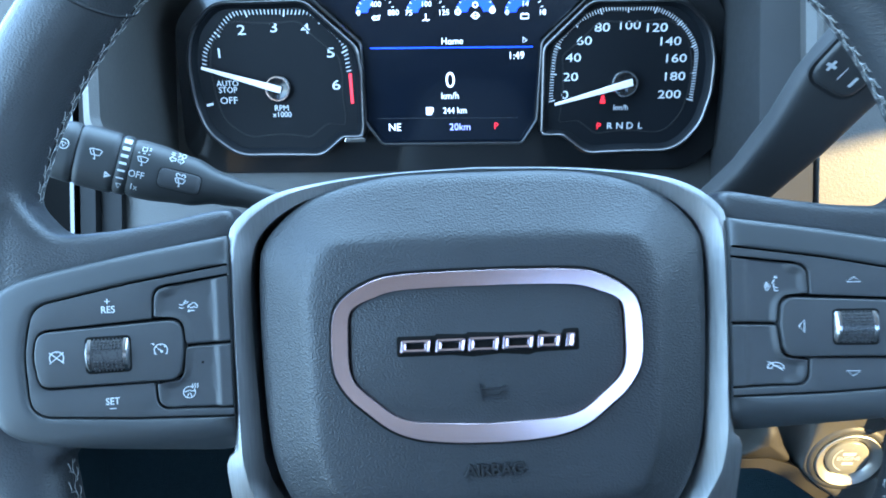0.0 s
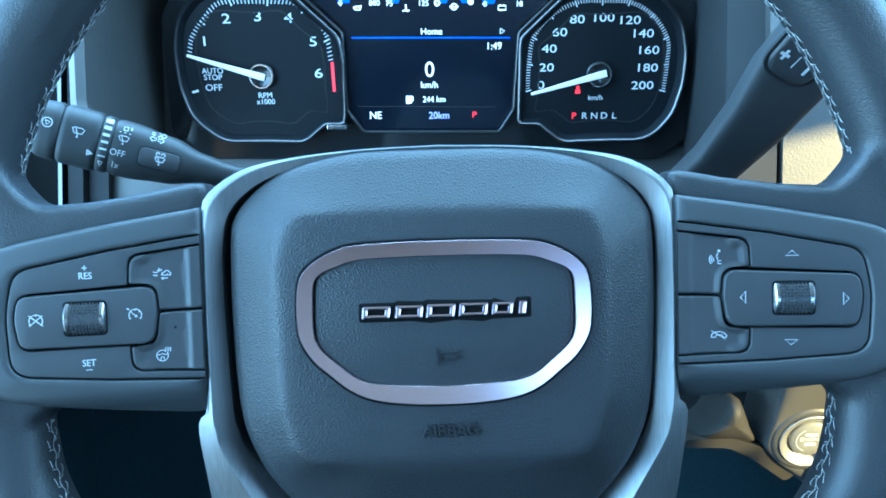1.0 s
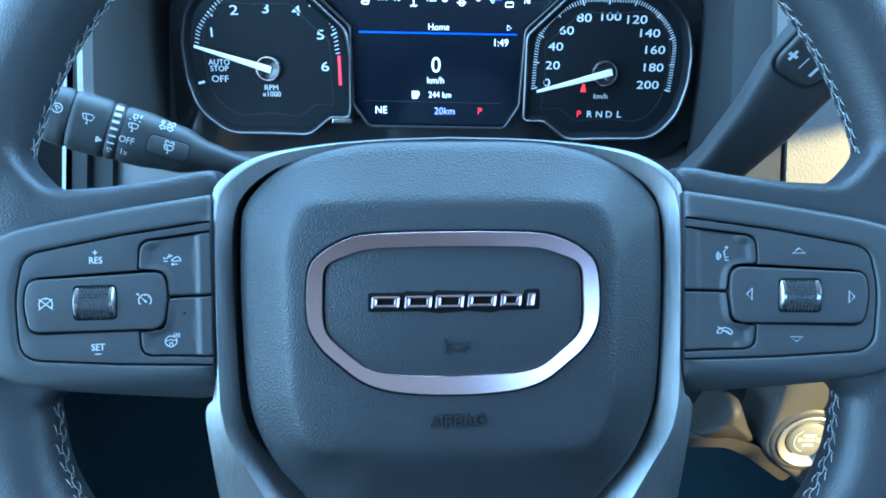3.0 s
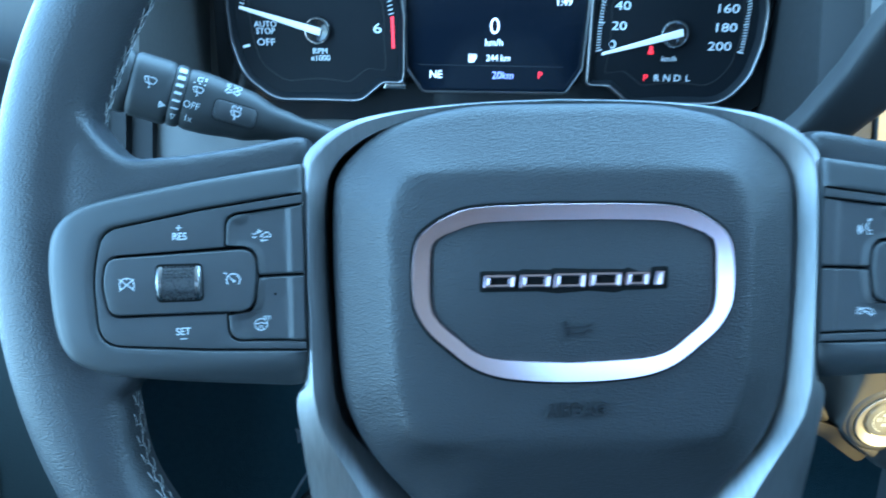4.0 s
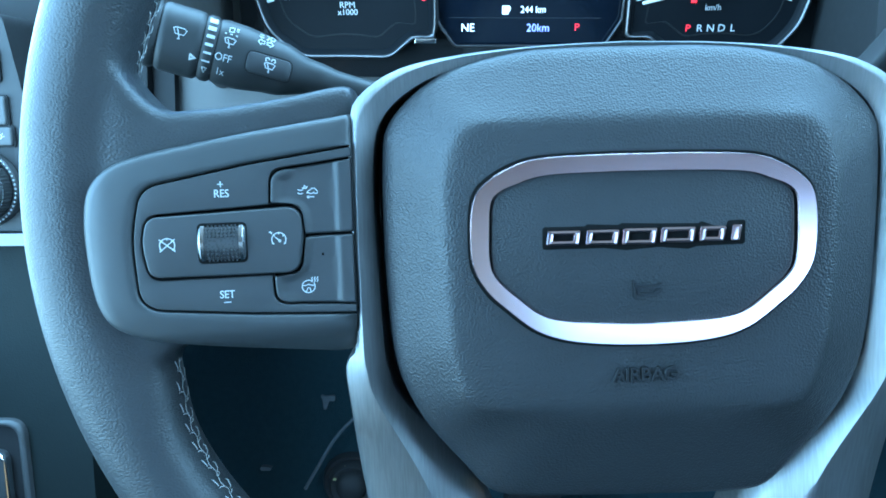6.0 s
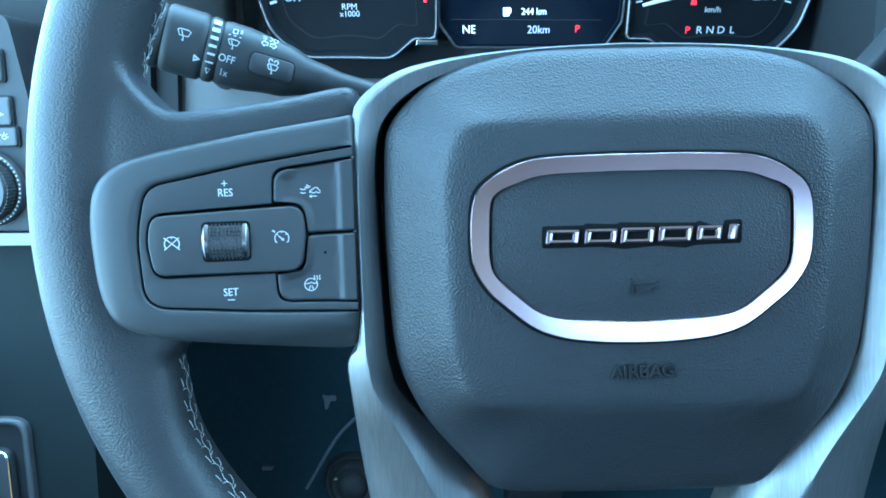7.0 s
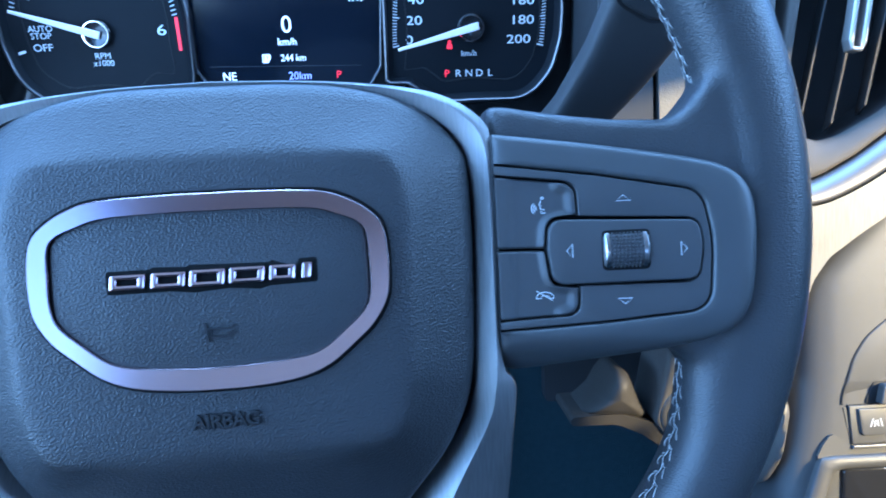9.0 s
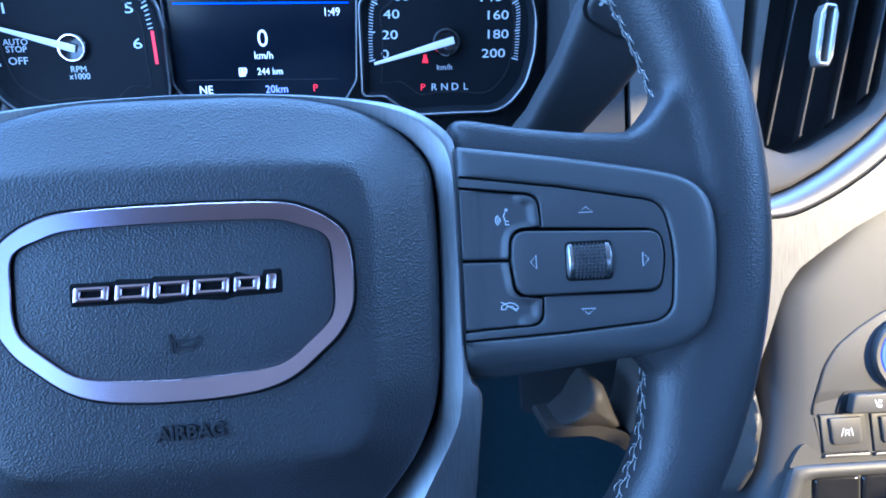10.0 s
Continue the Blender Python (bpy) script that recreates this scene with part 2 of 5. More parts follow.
def strokes(lines, width, depth=0.0002, bm=None, put=None):
    """Thin raised print along polylines of (x, z); put maps a flat point (x, y, z) to its place."""
    bm = bm or bmesh.new()
    for line in lines:
        line = [Vector(p) for p in line]
        if len(line) == 1:
            continue
        left, right = [], []
        for i, p in enumerate(line):
            d = (line[min(i + 1, len(line) - 1)] - line[max(i - 1, 0)])
            d = d.normalized() if d.length > 0 else Vector((1, 0))
            nrm = Vector((-d.y, d.x)) * width / 2
            left.append(p + nrm)
            right.append(p - nrm)
        ring = lambda y: [(q.x, y, q.y) for q in left], lambda y: [(q.x, y, q.y) for q in right]
        rows = [ring[0](0), ring[0](-depth), ring[1](-depth), ring[1](0)]
        if put:
            rows = [[put(Vector(p)) for p in r] for r in rows]
        loft(rows, closed=False, bm=bm)
    return bm


def arc(cx, cz, r, a0, a1, n=12, rz=None):
    return [(cx + r * math.cos(radians(a0 + (a1 - a0) * k / n)), cz + (rz or r) * math.sin(radians(a0 + (a1 - a0) * k / n))) for k in range(n + 1)]


def lettering(body, size, depth=0.0002, width=1.0, put=None, ease=0.0):
    """Letters in the xz plane, centred on the origin, as a bmesh."""
    cu = bpy.data.curves.new("letters", "FONT")
    cu.body, cu.size, cu.extrude, cu.resolution_u, cu.bevel_depth = body, size, depth, 3, ease
    cu.align_x, cu.align_y = "CENTER", "CENTER"
    tmp = bpy.data.objects.new("letters", cu)
    scene.collection.objects.link(tmp)
    me = bpy.data.meshes.new_from_object(tmp.evaluated_get(bpy.context.evaluated_depsgraph_get()))
    bpy.data.objects.remove(tmp)
    bm = bmesh.new()
    bm.from_mesh(me)
    bpy.data.meshes.remove(me)
    for v in bm.verts:
        x, y, z = v.co
        v.co = Vector((x * width, -z, y))
        if put:
            v.co = put(v.co)
    return bm


def shift(x, y, z, turn=0.0):
    m = Matrix.Translation((x, y, z)) @ Matrix.Rotation(radians(-turn), 4, "Y")
    return lambda p: m @ Vector(p)


def superellipse(a, b, n, power=2.5):
    out = []
    for k in range(n):
        t = 2 * math.pi * k / n
        c, s = math.cos(t), math.sin(t)
        out.append((a * math.copysign(abs(c) ** (2 / power), c), b * math.copysign(abs(s) ** (2 / power), s)))
    return out


def star(outline, cx, cz, n=144):
    """The outline met by n rays from a point inside it."""
    pts, out = [Vector(p) for p in outline], []
    c = Vector((cx, cz))
    for k in range(n):
        a = 2 * math.pi * k / n
        d = Vector((math.cos(a), math.sin(a)))
        best = 0.0
        for i in range(len(pts)):
            p, q = pts[i] - c, pts[(i + 1) % len(pts)] - c
            e = q - p
            det = d.x * -e.y + d.y * e.x
            if abs(det) < 1e-12:
                continue
            s = (p.x * -e.y + p.y * e.x) / det
            f = (d.x * p.y - d.y * p.x) / det
            if -1e-6 <= f <= 1 + 1e-6 and s > best:
                best = s
        out.append((cx + d.x * best, cz + d.y * best))
    return out


def at_depth(pts, y):
    return [(x, y, z) for x, z in pts]


def blend(a, b, f):
    return [(p[0] * (1 - f) + q[0] * f, p[1] * (1 - f) + q[1] * f) for p, q in zip(a, b)]


# ---- steering wheel ----
wheel = thing("steering_wheel", "black leather-wrapped steering wheel with thumb controls and brushed metal spokes", "steering wheel", Matrix.Translation((0.003, 0.002, 0)) @ pose(0, 0, 0, -2.5, -0.5, 2.5))
RIM_X, RIM_Y, RIM_Z, RIM_R, RIM_A, RIM_B = 0.0, 0.0112, 0.010, 0.1812, 0.0160, 0.0165


def pod_depth(x):
    """Depth of the thumb controls' face, which comes forward towards the rim."""
    return 0.0018 - 0.18 * (min(abs(x), 0.165) - 0.106)


def grip(turn):
    """The rim swells inwards just below the spokes."""
    return sum(math.exp(-((turn - c) / 7.0) ** 2) for c in (197.0, 343.0))


def rim_point(turn, s, lift=0.0):
    """A point of the rim: turn round the wheel, s round the tube (0 inside, 90 front), in degrees."""
    t, s, swell_ = radians(turn), radians(s), 1 + 0.42 * grip(turn)
    rad = RIM_R - math.cos(s) * (RIM_A * (swell_ if math.cos(s) > 0 else 1) + lift)
    return Vector((RIM_X + rad * math.cos(t), RIM_Y - math.sin(s) * (RIM_B + lift), RIM_Z + rad * math.sin(t)))


def leather_body():
    """Rim and spoke roots in one skin, with soft fillets between them."""
    bm = bmesh.new()
    rings = []
    for k in range(180):
        t = 2 * math.pi * k / 180
        ring = []
        for a, b in superellipse(RIM_A, RIM_B, 28, 2.2):
            rad = RIM_R + a * (1 + 0.42 * grip(2.0 * k) if a < 0 else 1)
            ring.append((RIM_X + rad * math.cos(t), RIM_Y + b, RIM_Z + rad * math.sin(t)))
        rings.append(ring)
    loft(rings + [rings[0]], bm=bm)
    bmesh.ops.remove_doubles(bm, verts=bm.verts, dist=1e-6)
    spoke = [(-0.184, 0.066), (-0.164, 0.062), (-0.1575, 0.0520, 0.004), (-0.1500, 0.0428, 0.008), (-0.131, 0.0440, 0.02), (-0.1126, 0.0468, 0.02), (-0.094, 0.0507), (-0.0885, 0.0512),
             (-0.0885, -0.0345), (-0.095, -0.0345), (-0.144, -0.0315, 0.004), (-0.158, -0.042), (-0.184, -0.050)]
    left = rounded(spoke)
    sink = lambda v: Vector((v.x, v.y + pod_depth(v.x), v.z))
    plate(left, 0.0072, 0.027, 0.006, 4, bm, sink)
    plate(mirrored(left), 0.0072, 0.027, 0.006, 4, bm, sink)
    ob = new("rim", finish(bm, "rim", leather))
    rm = ob.modifiers.new("skin", "REMESH")
    rm.mode, rm.voxel_size, rm.use_smooth_shade = "VOXEL", 0.0016, True
    sm = ob.modifiers.new("soft", "SMOOTH")
    sm.factor, sm.iterations = 0.5, 18
    me = bpy.data.meshes.new_from_object(ob.evaluated_get(bpy.context.evaluated_depsgraph_get()))
    ob.modifiers.clear()
    ob.data = me
    me.shade_smooth()
    ob.parent = wheel
    return tagged(ob, "black leather rim wrap with soft creases")


leather_body()

for turn in (138, 42):
    bm = tube([rim_point(turn + 2.5 * math.sin(radians(s)), s, 0.0001) for s in range(-20, 205, 9)], 0.0007, 6)
    part("rim_seam", bm, recess, wheel)


def lacing_line(turn):
    """Where the seam runs round the tube: at the inner edge beside the spokes, further to the front low down."""
    low = min(abs(turn - 190.0), abs(350.0 - turn)) if 180 < turn < 360 else 0.0
    return -6.0 if turn < 180 else -2.0 + min(22.0, 0.62 * low)


def stitch_run(start, stop):
    """Baseball lacing: a thread zigzags down the seam, with a branch and a short bar to either side in turn."""
    bm = bmesh.new()
    pitch = 2.4
    thick = [0.00007, 0.00013, 0.00013, 0.00007]
    for i in range(int((stop - start) / pitch)):
        a = start + i * pitch + random.uniform(-0.15, 0.15)
        u = [random.uniform(-1.5, 1.5) for k in range(4)]
        put = lambda f, s, lift: rim_point(a + f * pitch, lacing_line(a + f * pitch) + s, lift)
        tube([put(0.10, 0, 0.0002), put(0.36, 2.4, 0.0003), put(0.62, 0, 0.0002), put(0.86, -2.4, 0.0003), put(1.10, 0, 0.0002)], 0.00010, 6, bm)
        for f0, side in ((0.0, 1), (0.5, -1)):
            end = side * (8.5 + u[0])
            tube([put(f0 - 0.08, end + side, -0.0001), put(f0 + 0.04, end + side * 1.5, 0.0005), put(f0 + 0.32, end - side * 0.5, 0.0005), put(f0 + 0.44, end - side * 2.5, -0.0001)], thick, 6, bm)
            tube([put(f0 + 0.49 + 0.03 * u[1], end - side * 0.5, -0.0001), put(f0 + 0.50, end - side * 2.5, 0.0005), put(f0 + 0.56, side * 4, 0.0005), put(f0 + 0.62, 0, 0.0001)], thick, 6, bm)
    return bm


for start, stop in ((13, 167), (191, 262), (278, 349)):
    tagged(part("stitching", stitch_run(start, stop), thread, wheel, "pale grey cross stitching along the rim"), kind="stuff")
    turns = [start + (stop - start) * k / 60 for k in range(61)]
    # dark tube draws the small shadows along the seam
    part("seam_shade", tube([rim_point(a, lacing_line(a), -0.0004) for a in turns], 0.0006, 6), recess, wheel)


# brushed metal surround with its two lower legs
def bezel_half(sign):
    outer = [(0.0, 0.0626), (-0.03, 0.0616), (-0.055, 0.0592), (-0.0735, 0.0552), (-0.0855, 0.0478), (-0.0900, 0.0390), (-0.0907, 0.0120), (-0.0900, -0.0330), (-0.0943, -0.0417), (-0.0932, -0.0587), (-0.0905, -0.0870), (-0.083, -0.135), (-0.074, -0.176)]
    crest = [(0.0, 0.0620), (-0.03, 0.0609), (-0.054, 0.0582), (-0.0715, 0.0535), (-0.0832, 0.0450), (-0.0874, 0.0350), (-0.0880, 0.0110), (-0.0877, -0.0340), (-0.0868, -0.0440), (-0.0842, -0.0545), (-0.0690, -0.0857), (-0.056, -0.122), (-0.050, -0.170)]
    inner = [(0.0, 0.0600), (-0.03, 0.0588), (-0.052, 0.0555), (-0.0675, 0.0500), (-0.0785, 0.0410), (-0.0826, 0.0300), (-0.0832, 0.0090), (-0.0815, -0.0360), (-0.0800, -0.0460), (-0.0760, -0.0570), (-0.0530, -0.0870), (-0.041, -0.118), (-0.034, -0.165)]
    depth = [0.0125, 0.0122, 0.0115, 0.0100, 0.0082, 0.0068, 0.0060, 0.0060, 0.0066, 0.0082, 0.0135, 0.0175, 0.0210]
    drop = [0.0020, 0.0020, 0.0018, 0.0014, 0.0012, 0.0012, 0.0014, 0.0016, 0.0024, 0.0030, 0.0036, 0.0036, 0.0036]
    n = 78
    rail = lambda pts, dy, f: [(sign * p.x, p.y, p.z) for p in spline([(x, d + dy + f * e, z) for (x, z), d, e in zip(pts, depth, drop)], n)]
    mixed = lambda a, b, f, dy=0.0: [(p[0] * (1 - f) + q[0] * f, p[1] * (1 - f) + q[1] * f + dy, p[2] * (1 - f) + q[2] * f) for p, q in zip(a, b)]
    back, edge, top = rail(outer, 0.018, 1.0), rail(outer, 0.0006, 1.0), rail(crest, 0.0, 0.0)
    roll = [0.0012, 0.0012, 0.0014, 0.0022, 0.0036, 0.0052, 0.0060, 0.0062, 0.0072, 0.0090, 0.0135, 0.0155, 0.0165]
    fall = [(sign * p.x, p.y, p.z) for p in spline([(x, d + e, z) for (x, z), d, e in zip(inner, depth, roll)], n)]
    deep = rail(inner, 0.030, 0.0)
    sag = lambda f: 0.42 * f + (0.58 * ((f - 0.6) / 0.4) ** 2 if f > 0.6 else 0.0)
    leg = [min(1.0, max(0.0, (12.0 * k / (n - 1) - 8.2) / 1.6)) for k in range(n)]
    rolled = lambda f: [(p[0] + (q[0] - p[0]) * f, p[1] + (q[1] - p[1]) * (f + (sag(f) - f) * w), p[2] + (q[2] - p[2]) * f) for p, q, w in zip(top, fall, leg)]
    rows = [back, mixed(edge, back, 0.04), mixed(edge, top, 0.06, -0.0003), mixed(edge, top, 0.45, -0.0003), mixed(edge, top, 0.90, -0.0002), top] + [rolled(f) for f in (0.06, 0.3, 0.55, 0.63, 0.70, 0.77, 0.84, 0.91, 0.96)] + [fall, deep]
    return loft(rows, closed=False)


for sign in (1, -1):
    part("spoke_trim", bezel_half(sign), brushed, wheel, "brushed aluminium spoke trim", smooth=40)

# dark hub behind the airbag cover
hub = [(-0.084, 0.05, 0.02), (0.085, 0.05, 0.02), (0.083, -0.05, 0.02), (0.047, -0.092, 0.01), (-0.045, -0.092, 0.01), (-0.082, -0.05, 0.02)]
part("hub", plate(rounded(hub), 0.036, 0.075, 0.002), recess, wheel)

# airbag cover: a flat face with sloping sides that break along a soft crease
PX, PZ = 0.0011, -0.012
half = [(0.020, 0.0608), (0.038, 0.0595), (0.055, 0.0557), (0.066, 0.0503), (0.0737, 0.0440), (0.0785, 0.0380), (0.0808, 0.0310), (0.0815, 0.005), (0.0805, -0.025), (0.0785, -0.0420), (0.0745, -0.0535), (0.068, -0.0648), (0.0552, -0.0802), (0.0497, -0.0866), (0.0425, -0.0902), (0.020, -0.0912)]
loop = [(PX + x, z) for x, z in half] + [(PX - x, z) for x, z in reversed(half)]
pad_edge = [(p.x, p.y) for p in spline([(x, z, 0) for x, z in loop + loop[:1]], 200)[:-1]]
pad_crease = rounded([(-0.055, 0.0362, 0.012), (0.056, 0.0362, 0.012), (0.0605, 0.018, 0.02), (0.0590, -0.033, 0.02), (0.0535, -0.0545, 0.012), (-0.0525, -0.0545, 0.012), (-0.058, -0.033, 0.02), (-0.0595, 0.018, 0.02)], 10)
e, c = star(pad_edge, PX, PZ, 180), star(pad_crease, PX, PZ, 180)
grow = lambda pts, f: [(PX + (x - PX) * f, PZ + (z - PZ) * f) for x, z in pts]
rings = [at_depth(e, 0.045), at_depth(e, 0.0140), at_depth(blend(e, c, 0.012), 0.0118), at_depth(blend(e, c, 0.035), 0.0102), at_depth(blend(e, c, 0.08), 0.0086)]
rings += [at_depth(blend(e, c, f), 0.0086 - 0.0122 * (f - 0.08) / 0.80) for f in (0.2, 0.4, 0.6, 0.8, 0.88)]
rings += [at_depth(blend(e, c, 0.94), -0.0043), at_depth(c, -0.0048), at_depth(grow(c, 0.96), -0.0051), at_depth(grow(c, 0.90), -0.0053), at_depth(grow(c, 0.7), -0.0055), at_depth(grow(c, 0.4), -0.0056), at_depth(grow(c, 0.02), -0.0056)]
pad = part("airbag_cover", loft(rings, cap_last=True), vinyl, wheel, "grained soft black airbag cover", smooth=60)

# badge ring, its face dished towards the middle
BX = 0.0010
ring_out = [(0.0, 0.0263), (0.0115, 0.0263), (0.0315, 0.0255), (0.0405, 0.0231), (0.0475, 0.0190), (0.0515, 0.0145), (0.0530, 0.0075), (0.0531, -0.0025), (0.0519, -0.0090), (0.0479, -0.0157), (0.0426, -0.0207), (0.0337, -0.0277), (0.0246, -0.0312), (0.0125, -0.0328), (0.0, -0.0332)]
ring_in = [(0.0, 0.0208), (0.0105, 0.0208), (0.0300, 0.0201), (0.0390, 0.0176), (0.0440, 0.0155), (0.0466, 0.0122), (0.0472, 0.0040), (0.0471, -0.0060), (0.0450, -0.0115), (0.0385, -0.0176), (0.0322, -0.0225), (0.0255, -0.0247), (0.0145, -0.0257), (0.0, -0.0262)]
both = lambda h: [(p.x, p.y) for p in spline([(BX + x, z, 0) for x, z in h + [(-x, z) for x, z in reversed(h[1:-1])] + h[:1]], 240)[:-1]]
wider = lambda h, by: [(x + (by if x else 0), z + math.copysign(by, z)) for x, z in h]
o, i = star(both(ring_out), BX, -0.004, 200), star(both(ring_in), BX, -0.004, 200)
ring_rows = [at_depth(o, -0.003), at_depth(o, -0.0075), at_depth(blend(o, i, 0.06), -0.0079), at_depth(blend(o, i, 0.95), -0.0079), at_depth(i, -0.0074), at_depth(i, -0.004)]
part("badge_ring", loft(ring_rows), badge_metal, pad, "satin chrome badge ring, pink reflections in its colour", smooth=14)
part("ring_gap", frame_ring(star(both(wider(ring_out, 0.0008)), BX, -0.004, 200), o, -0.0060, -0.004, 0, 0.0001), slot_black, pad)
part("inner_gap", frame_ring(i, star(both(wider(ring_in, -0.0007)), BX, -0.004, 200), -0.0060, -0.004, 0, 0.0001), slot_black, pad)
part("badge_panel", plate(star(both(wider(ring_in, -0.0006)), BX, -0.004, 160), -0.0066, -0.004, 0.0007, 3), vinyl, pad)
# emblem: six plain chrome blocks on a dark sunk base with an uneven edge
base = [(-0.0300, -0.0027, 0.001), (-0.0300, 0.0044, 0.001), (-0.0170, 0.0044, 0.0004), (-0.0162, 0.0050, 0.0006), (-0.0066, 0.0046, 0.0004), (-0.0055, 0.0052, 0.0006), (0.0055, 0.0048, 0.0004), (0.0180, 0.0046, 0.0006), (0.0190, 0.0052, 0.0006), (0.0262, 0.0026, 0.0005), (0.0270, 0.0052, 0.0008), (0.0325, 0.0054, 0.001),
        (0.0325, -0.0022, 0.001), (0.0180, -0.0026, 0.0006), (0.0150, -0.0034, 0.0005), (0.0060, -0.0026, 0.0006), (-0.0040, -0.0034, 0.0005), (-0.0110, -0.0026, 0.0006)]
part("emblem_base", plate(rounded(base, 4), -0.0068, -0.005, 0.0003), slot_black, pad)
for x0, x1, z0, z1 in ((-0.0288, -0.0184, -0.0014, 0.0033), (-0.0168, -0.0066, -0.0015, 0.0034), (-0.0056, 0.0050, -0.0016, 0.0036), (0.0061, 0.0168, -0.0013, 0.0037), (0.0180, 0.0260, -0.0011, 0.0037), (0.0278, 0.0308, -0.0010, 0.0040)):
    cx, cz, w, h = (x0 + x1) / 2, (z0 + z1) / 2, x1 - x0, z1 - z0
    slant = lambda pts: [(px + 0.12 * (pz - cz), pz) for px, pz in pts]
    oo = slant(box_outline(cx, cz, w, h, 0.0006, 3))
    if w > 0.006:
        bm = frame_ring(oo, slant(box_outline(cx, cz, w - 0.0046, h - 0.0031, 0.0003, 3)), -0.0079, -0.006, 0.0003, 0.0004)
    else:
        bm = plate(oo, -0.0079, -0.006, 0.0005)
    part("emblem_block", bm, badge_metal, pad)

# darker than the cover: the relief's shade is put into the colour
shaded_print = material("shaded_moulding", (0.008, 0.008, 0.009), 0.44, spec=0.30, vary_scale=200)
part("airbag_lettering", lettering("AIRBAG", 0.0060, 0.0008, 0.98, shift(0.0022, -0.0056, -0.0432, 1.0), 0.00022), shaded_print, pad, "moulded lettering with its relief shade in the colour")
horn = [[(-0.0042, 0.0028), (-0.0034, -0.0030)], [(-0.0038, 0.0008), (0.0030, 0.0008), (0.0046, 0.0018)], [(-0.0028, 0.0008), (-0.0026, -0.0016), (0.0022, -0.0016), (0.0034, -0.0004), (0.0046, -0.0004)]]
part("horn_symbol", strokes(horn, 0.0007, 0.0008, put=shift(0.0022, -0.0065, -0.0155)), shaded_print, pad)


# ---- thumb controls ----
def pod_bend(v):
    return Vector((v.x, v.y + pod_depth(v.x), v.z))


def mirror_x(bm):
    for v in bm.verts:
        v.co.x = -v.co.x
    bmesh.ops.reverse_faces(bm, faces=bm.faces)
    return bm


def to_edge(x, z, line):
    """The distance of a point from a polyline."""
    p, best = Vector((x, z)), 1.0
    for a, b in zip(line, line[1:]):
        a, b = Vector(a), Vector(b)
        f = max(0.0, min(1.0, (p - a).dot(b - a) / max((b - a).length_squared, 1e-12)))
        best = min(best, (p - a - (b - a) * f).length)
    return best


def ease(f):
    f = max(0.0, min(1.0, f))
    return f * f * (3 - 2 * f)


POD_C = (-0.122, 0.0)
pod_out = [(p.x, p.y) for p in spline([(x * 0.001, z * 0.001, 0) for x, z in ((-89.2, 41.0), (-104, 38.6), (-122, 35.6), (-140, 32.2), (-153, 29.4), (-161.5, 26.6), (-167.3, 22.2), (-170.2, 17), (-171.4, 8.5), (-171.2, -1), (-170.2, -11.5), (-168, -19.2), (-163.6, -24.8), (-154.5, -29.0), (-139, -32.6), (-121, -35.6), (-103, -37.9), (-94.5, -38.4), (-91.4, -37), (-89.4, -33))], 120)]
panel_in = rounded([(-0.0893, 0.0312), (-0.122, 0.0260, 0.04), (-0.1535, 0.0195, 0.0085), (-0.1568, 0.004, 0.05), (-0.1555, -0.0190, 0.0085), (-0.122, -0.0220, 0.04), (-0.0893, -0.0238)], 8)
rocker = rounded([(-0.0893, 0.0305), (-0.122, 0.0253, 0.04), (-0.1529, 0.0190, 0.0080), (-0.1561, 0.004, 0.05), (-0.1549, -0.0184, 0.0080), (-0.122, -0.0213, 0.04), (-0.0893, -0.0231), (-0.0893, -0.0206), (-0.1150, -0.0192, 0.0048), (-0.1153, -0.0096, 0.0005),
                  (-0.1520, -0.0098, 0.0050), (-0.1541, 0.002, 0.02), (-0.1522, 0.0108, 0.0050), (-0.1155, 0.0130, 0.0005), (-0.1150, 0.0240, 0.0052), (-0.0893, 0.0275)], 8)
oval = rounded([(-0.1058, 0.0122, 0.0052), (-0.1518, 0.0100, 0.0042), (-0.1533, 0.002, 0.02), (-0.1516, -0.0088, 0.0042), (-0.1068, -0.0090, 0.0050), (-0.1052, 0.002, 0.02)], 8)
upper_key = rounded([(-0.0893, 0.0268), (-0.1144, 0.0232, 0.0048), (-0.1150, 0.0134, 0.0005), (-0.1054, 0.0129, 0.0056), (-0.1046, 0.0030, 0.0006), (-0.0893, 0.0034)], 8)
lower_key = rounded([(-0.0893, 0.0026), (-0.1046, 0.0021, 0.0006), (-0.1060, -0.0097, 0.0054), (-0.1148, -0.0102, 0.0005), (-0.1143, -0.0187, 0.0046), (-0.0893, -0.0200)], 8)


def key_cap(outline, cx, cz, outer_line):
    """A button whose face is pressed in as a shallow pan, open towards its neighbour."""
    o = star(outline, cx, cz, 150)
    near = oval + oval[:1]
    rows = [at_depth(o, 0.006)]
    for f in (0.0, 0.02, 0.05, 0.09, 0.13, 0.17, 0.21, 0.25, 0.29, 0.33, 0.38, 0.44, 0.5, 0.6, 0.8, 0.98):
        row = []
        for x, z in blend(o, [(cx, cz)] * len(o), f):
            pan = ease((-0.0930 - x) / 0.0030) * ease((to_edge(x, z, near) - 0.0007) / 0.0030) * ease((to_edge(x, z, outer_line) - 0.0008) / 0.0034)
            row.append((x, 0.0001 + 0.0010 * pan + (0.0007 if f == 0 else 0.0002 if f == 0.02 else 0), z))
        rows.append(row)
    bm = loft(rows, cap_last=True)
    for v in bm.verts:
        v.co = pod_bend(v.co)
    return bm


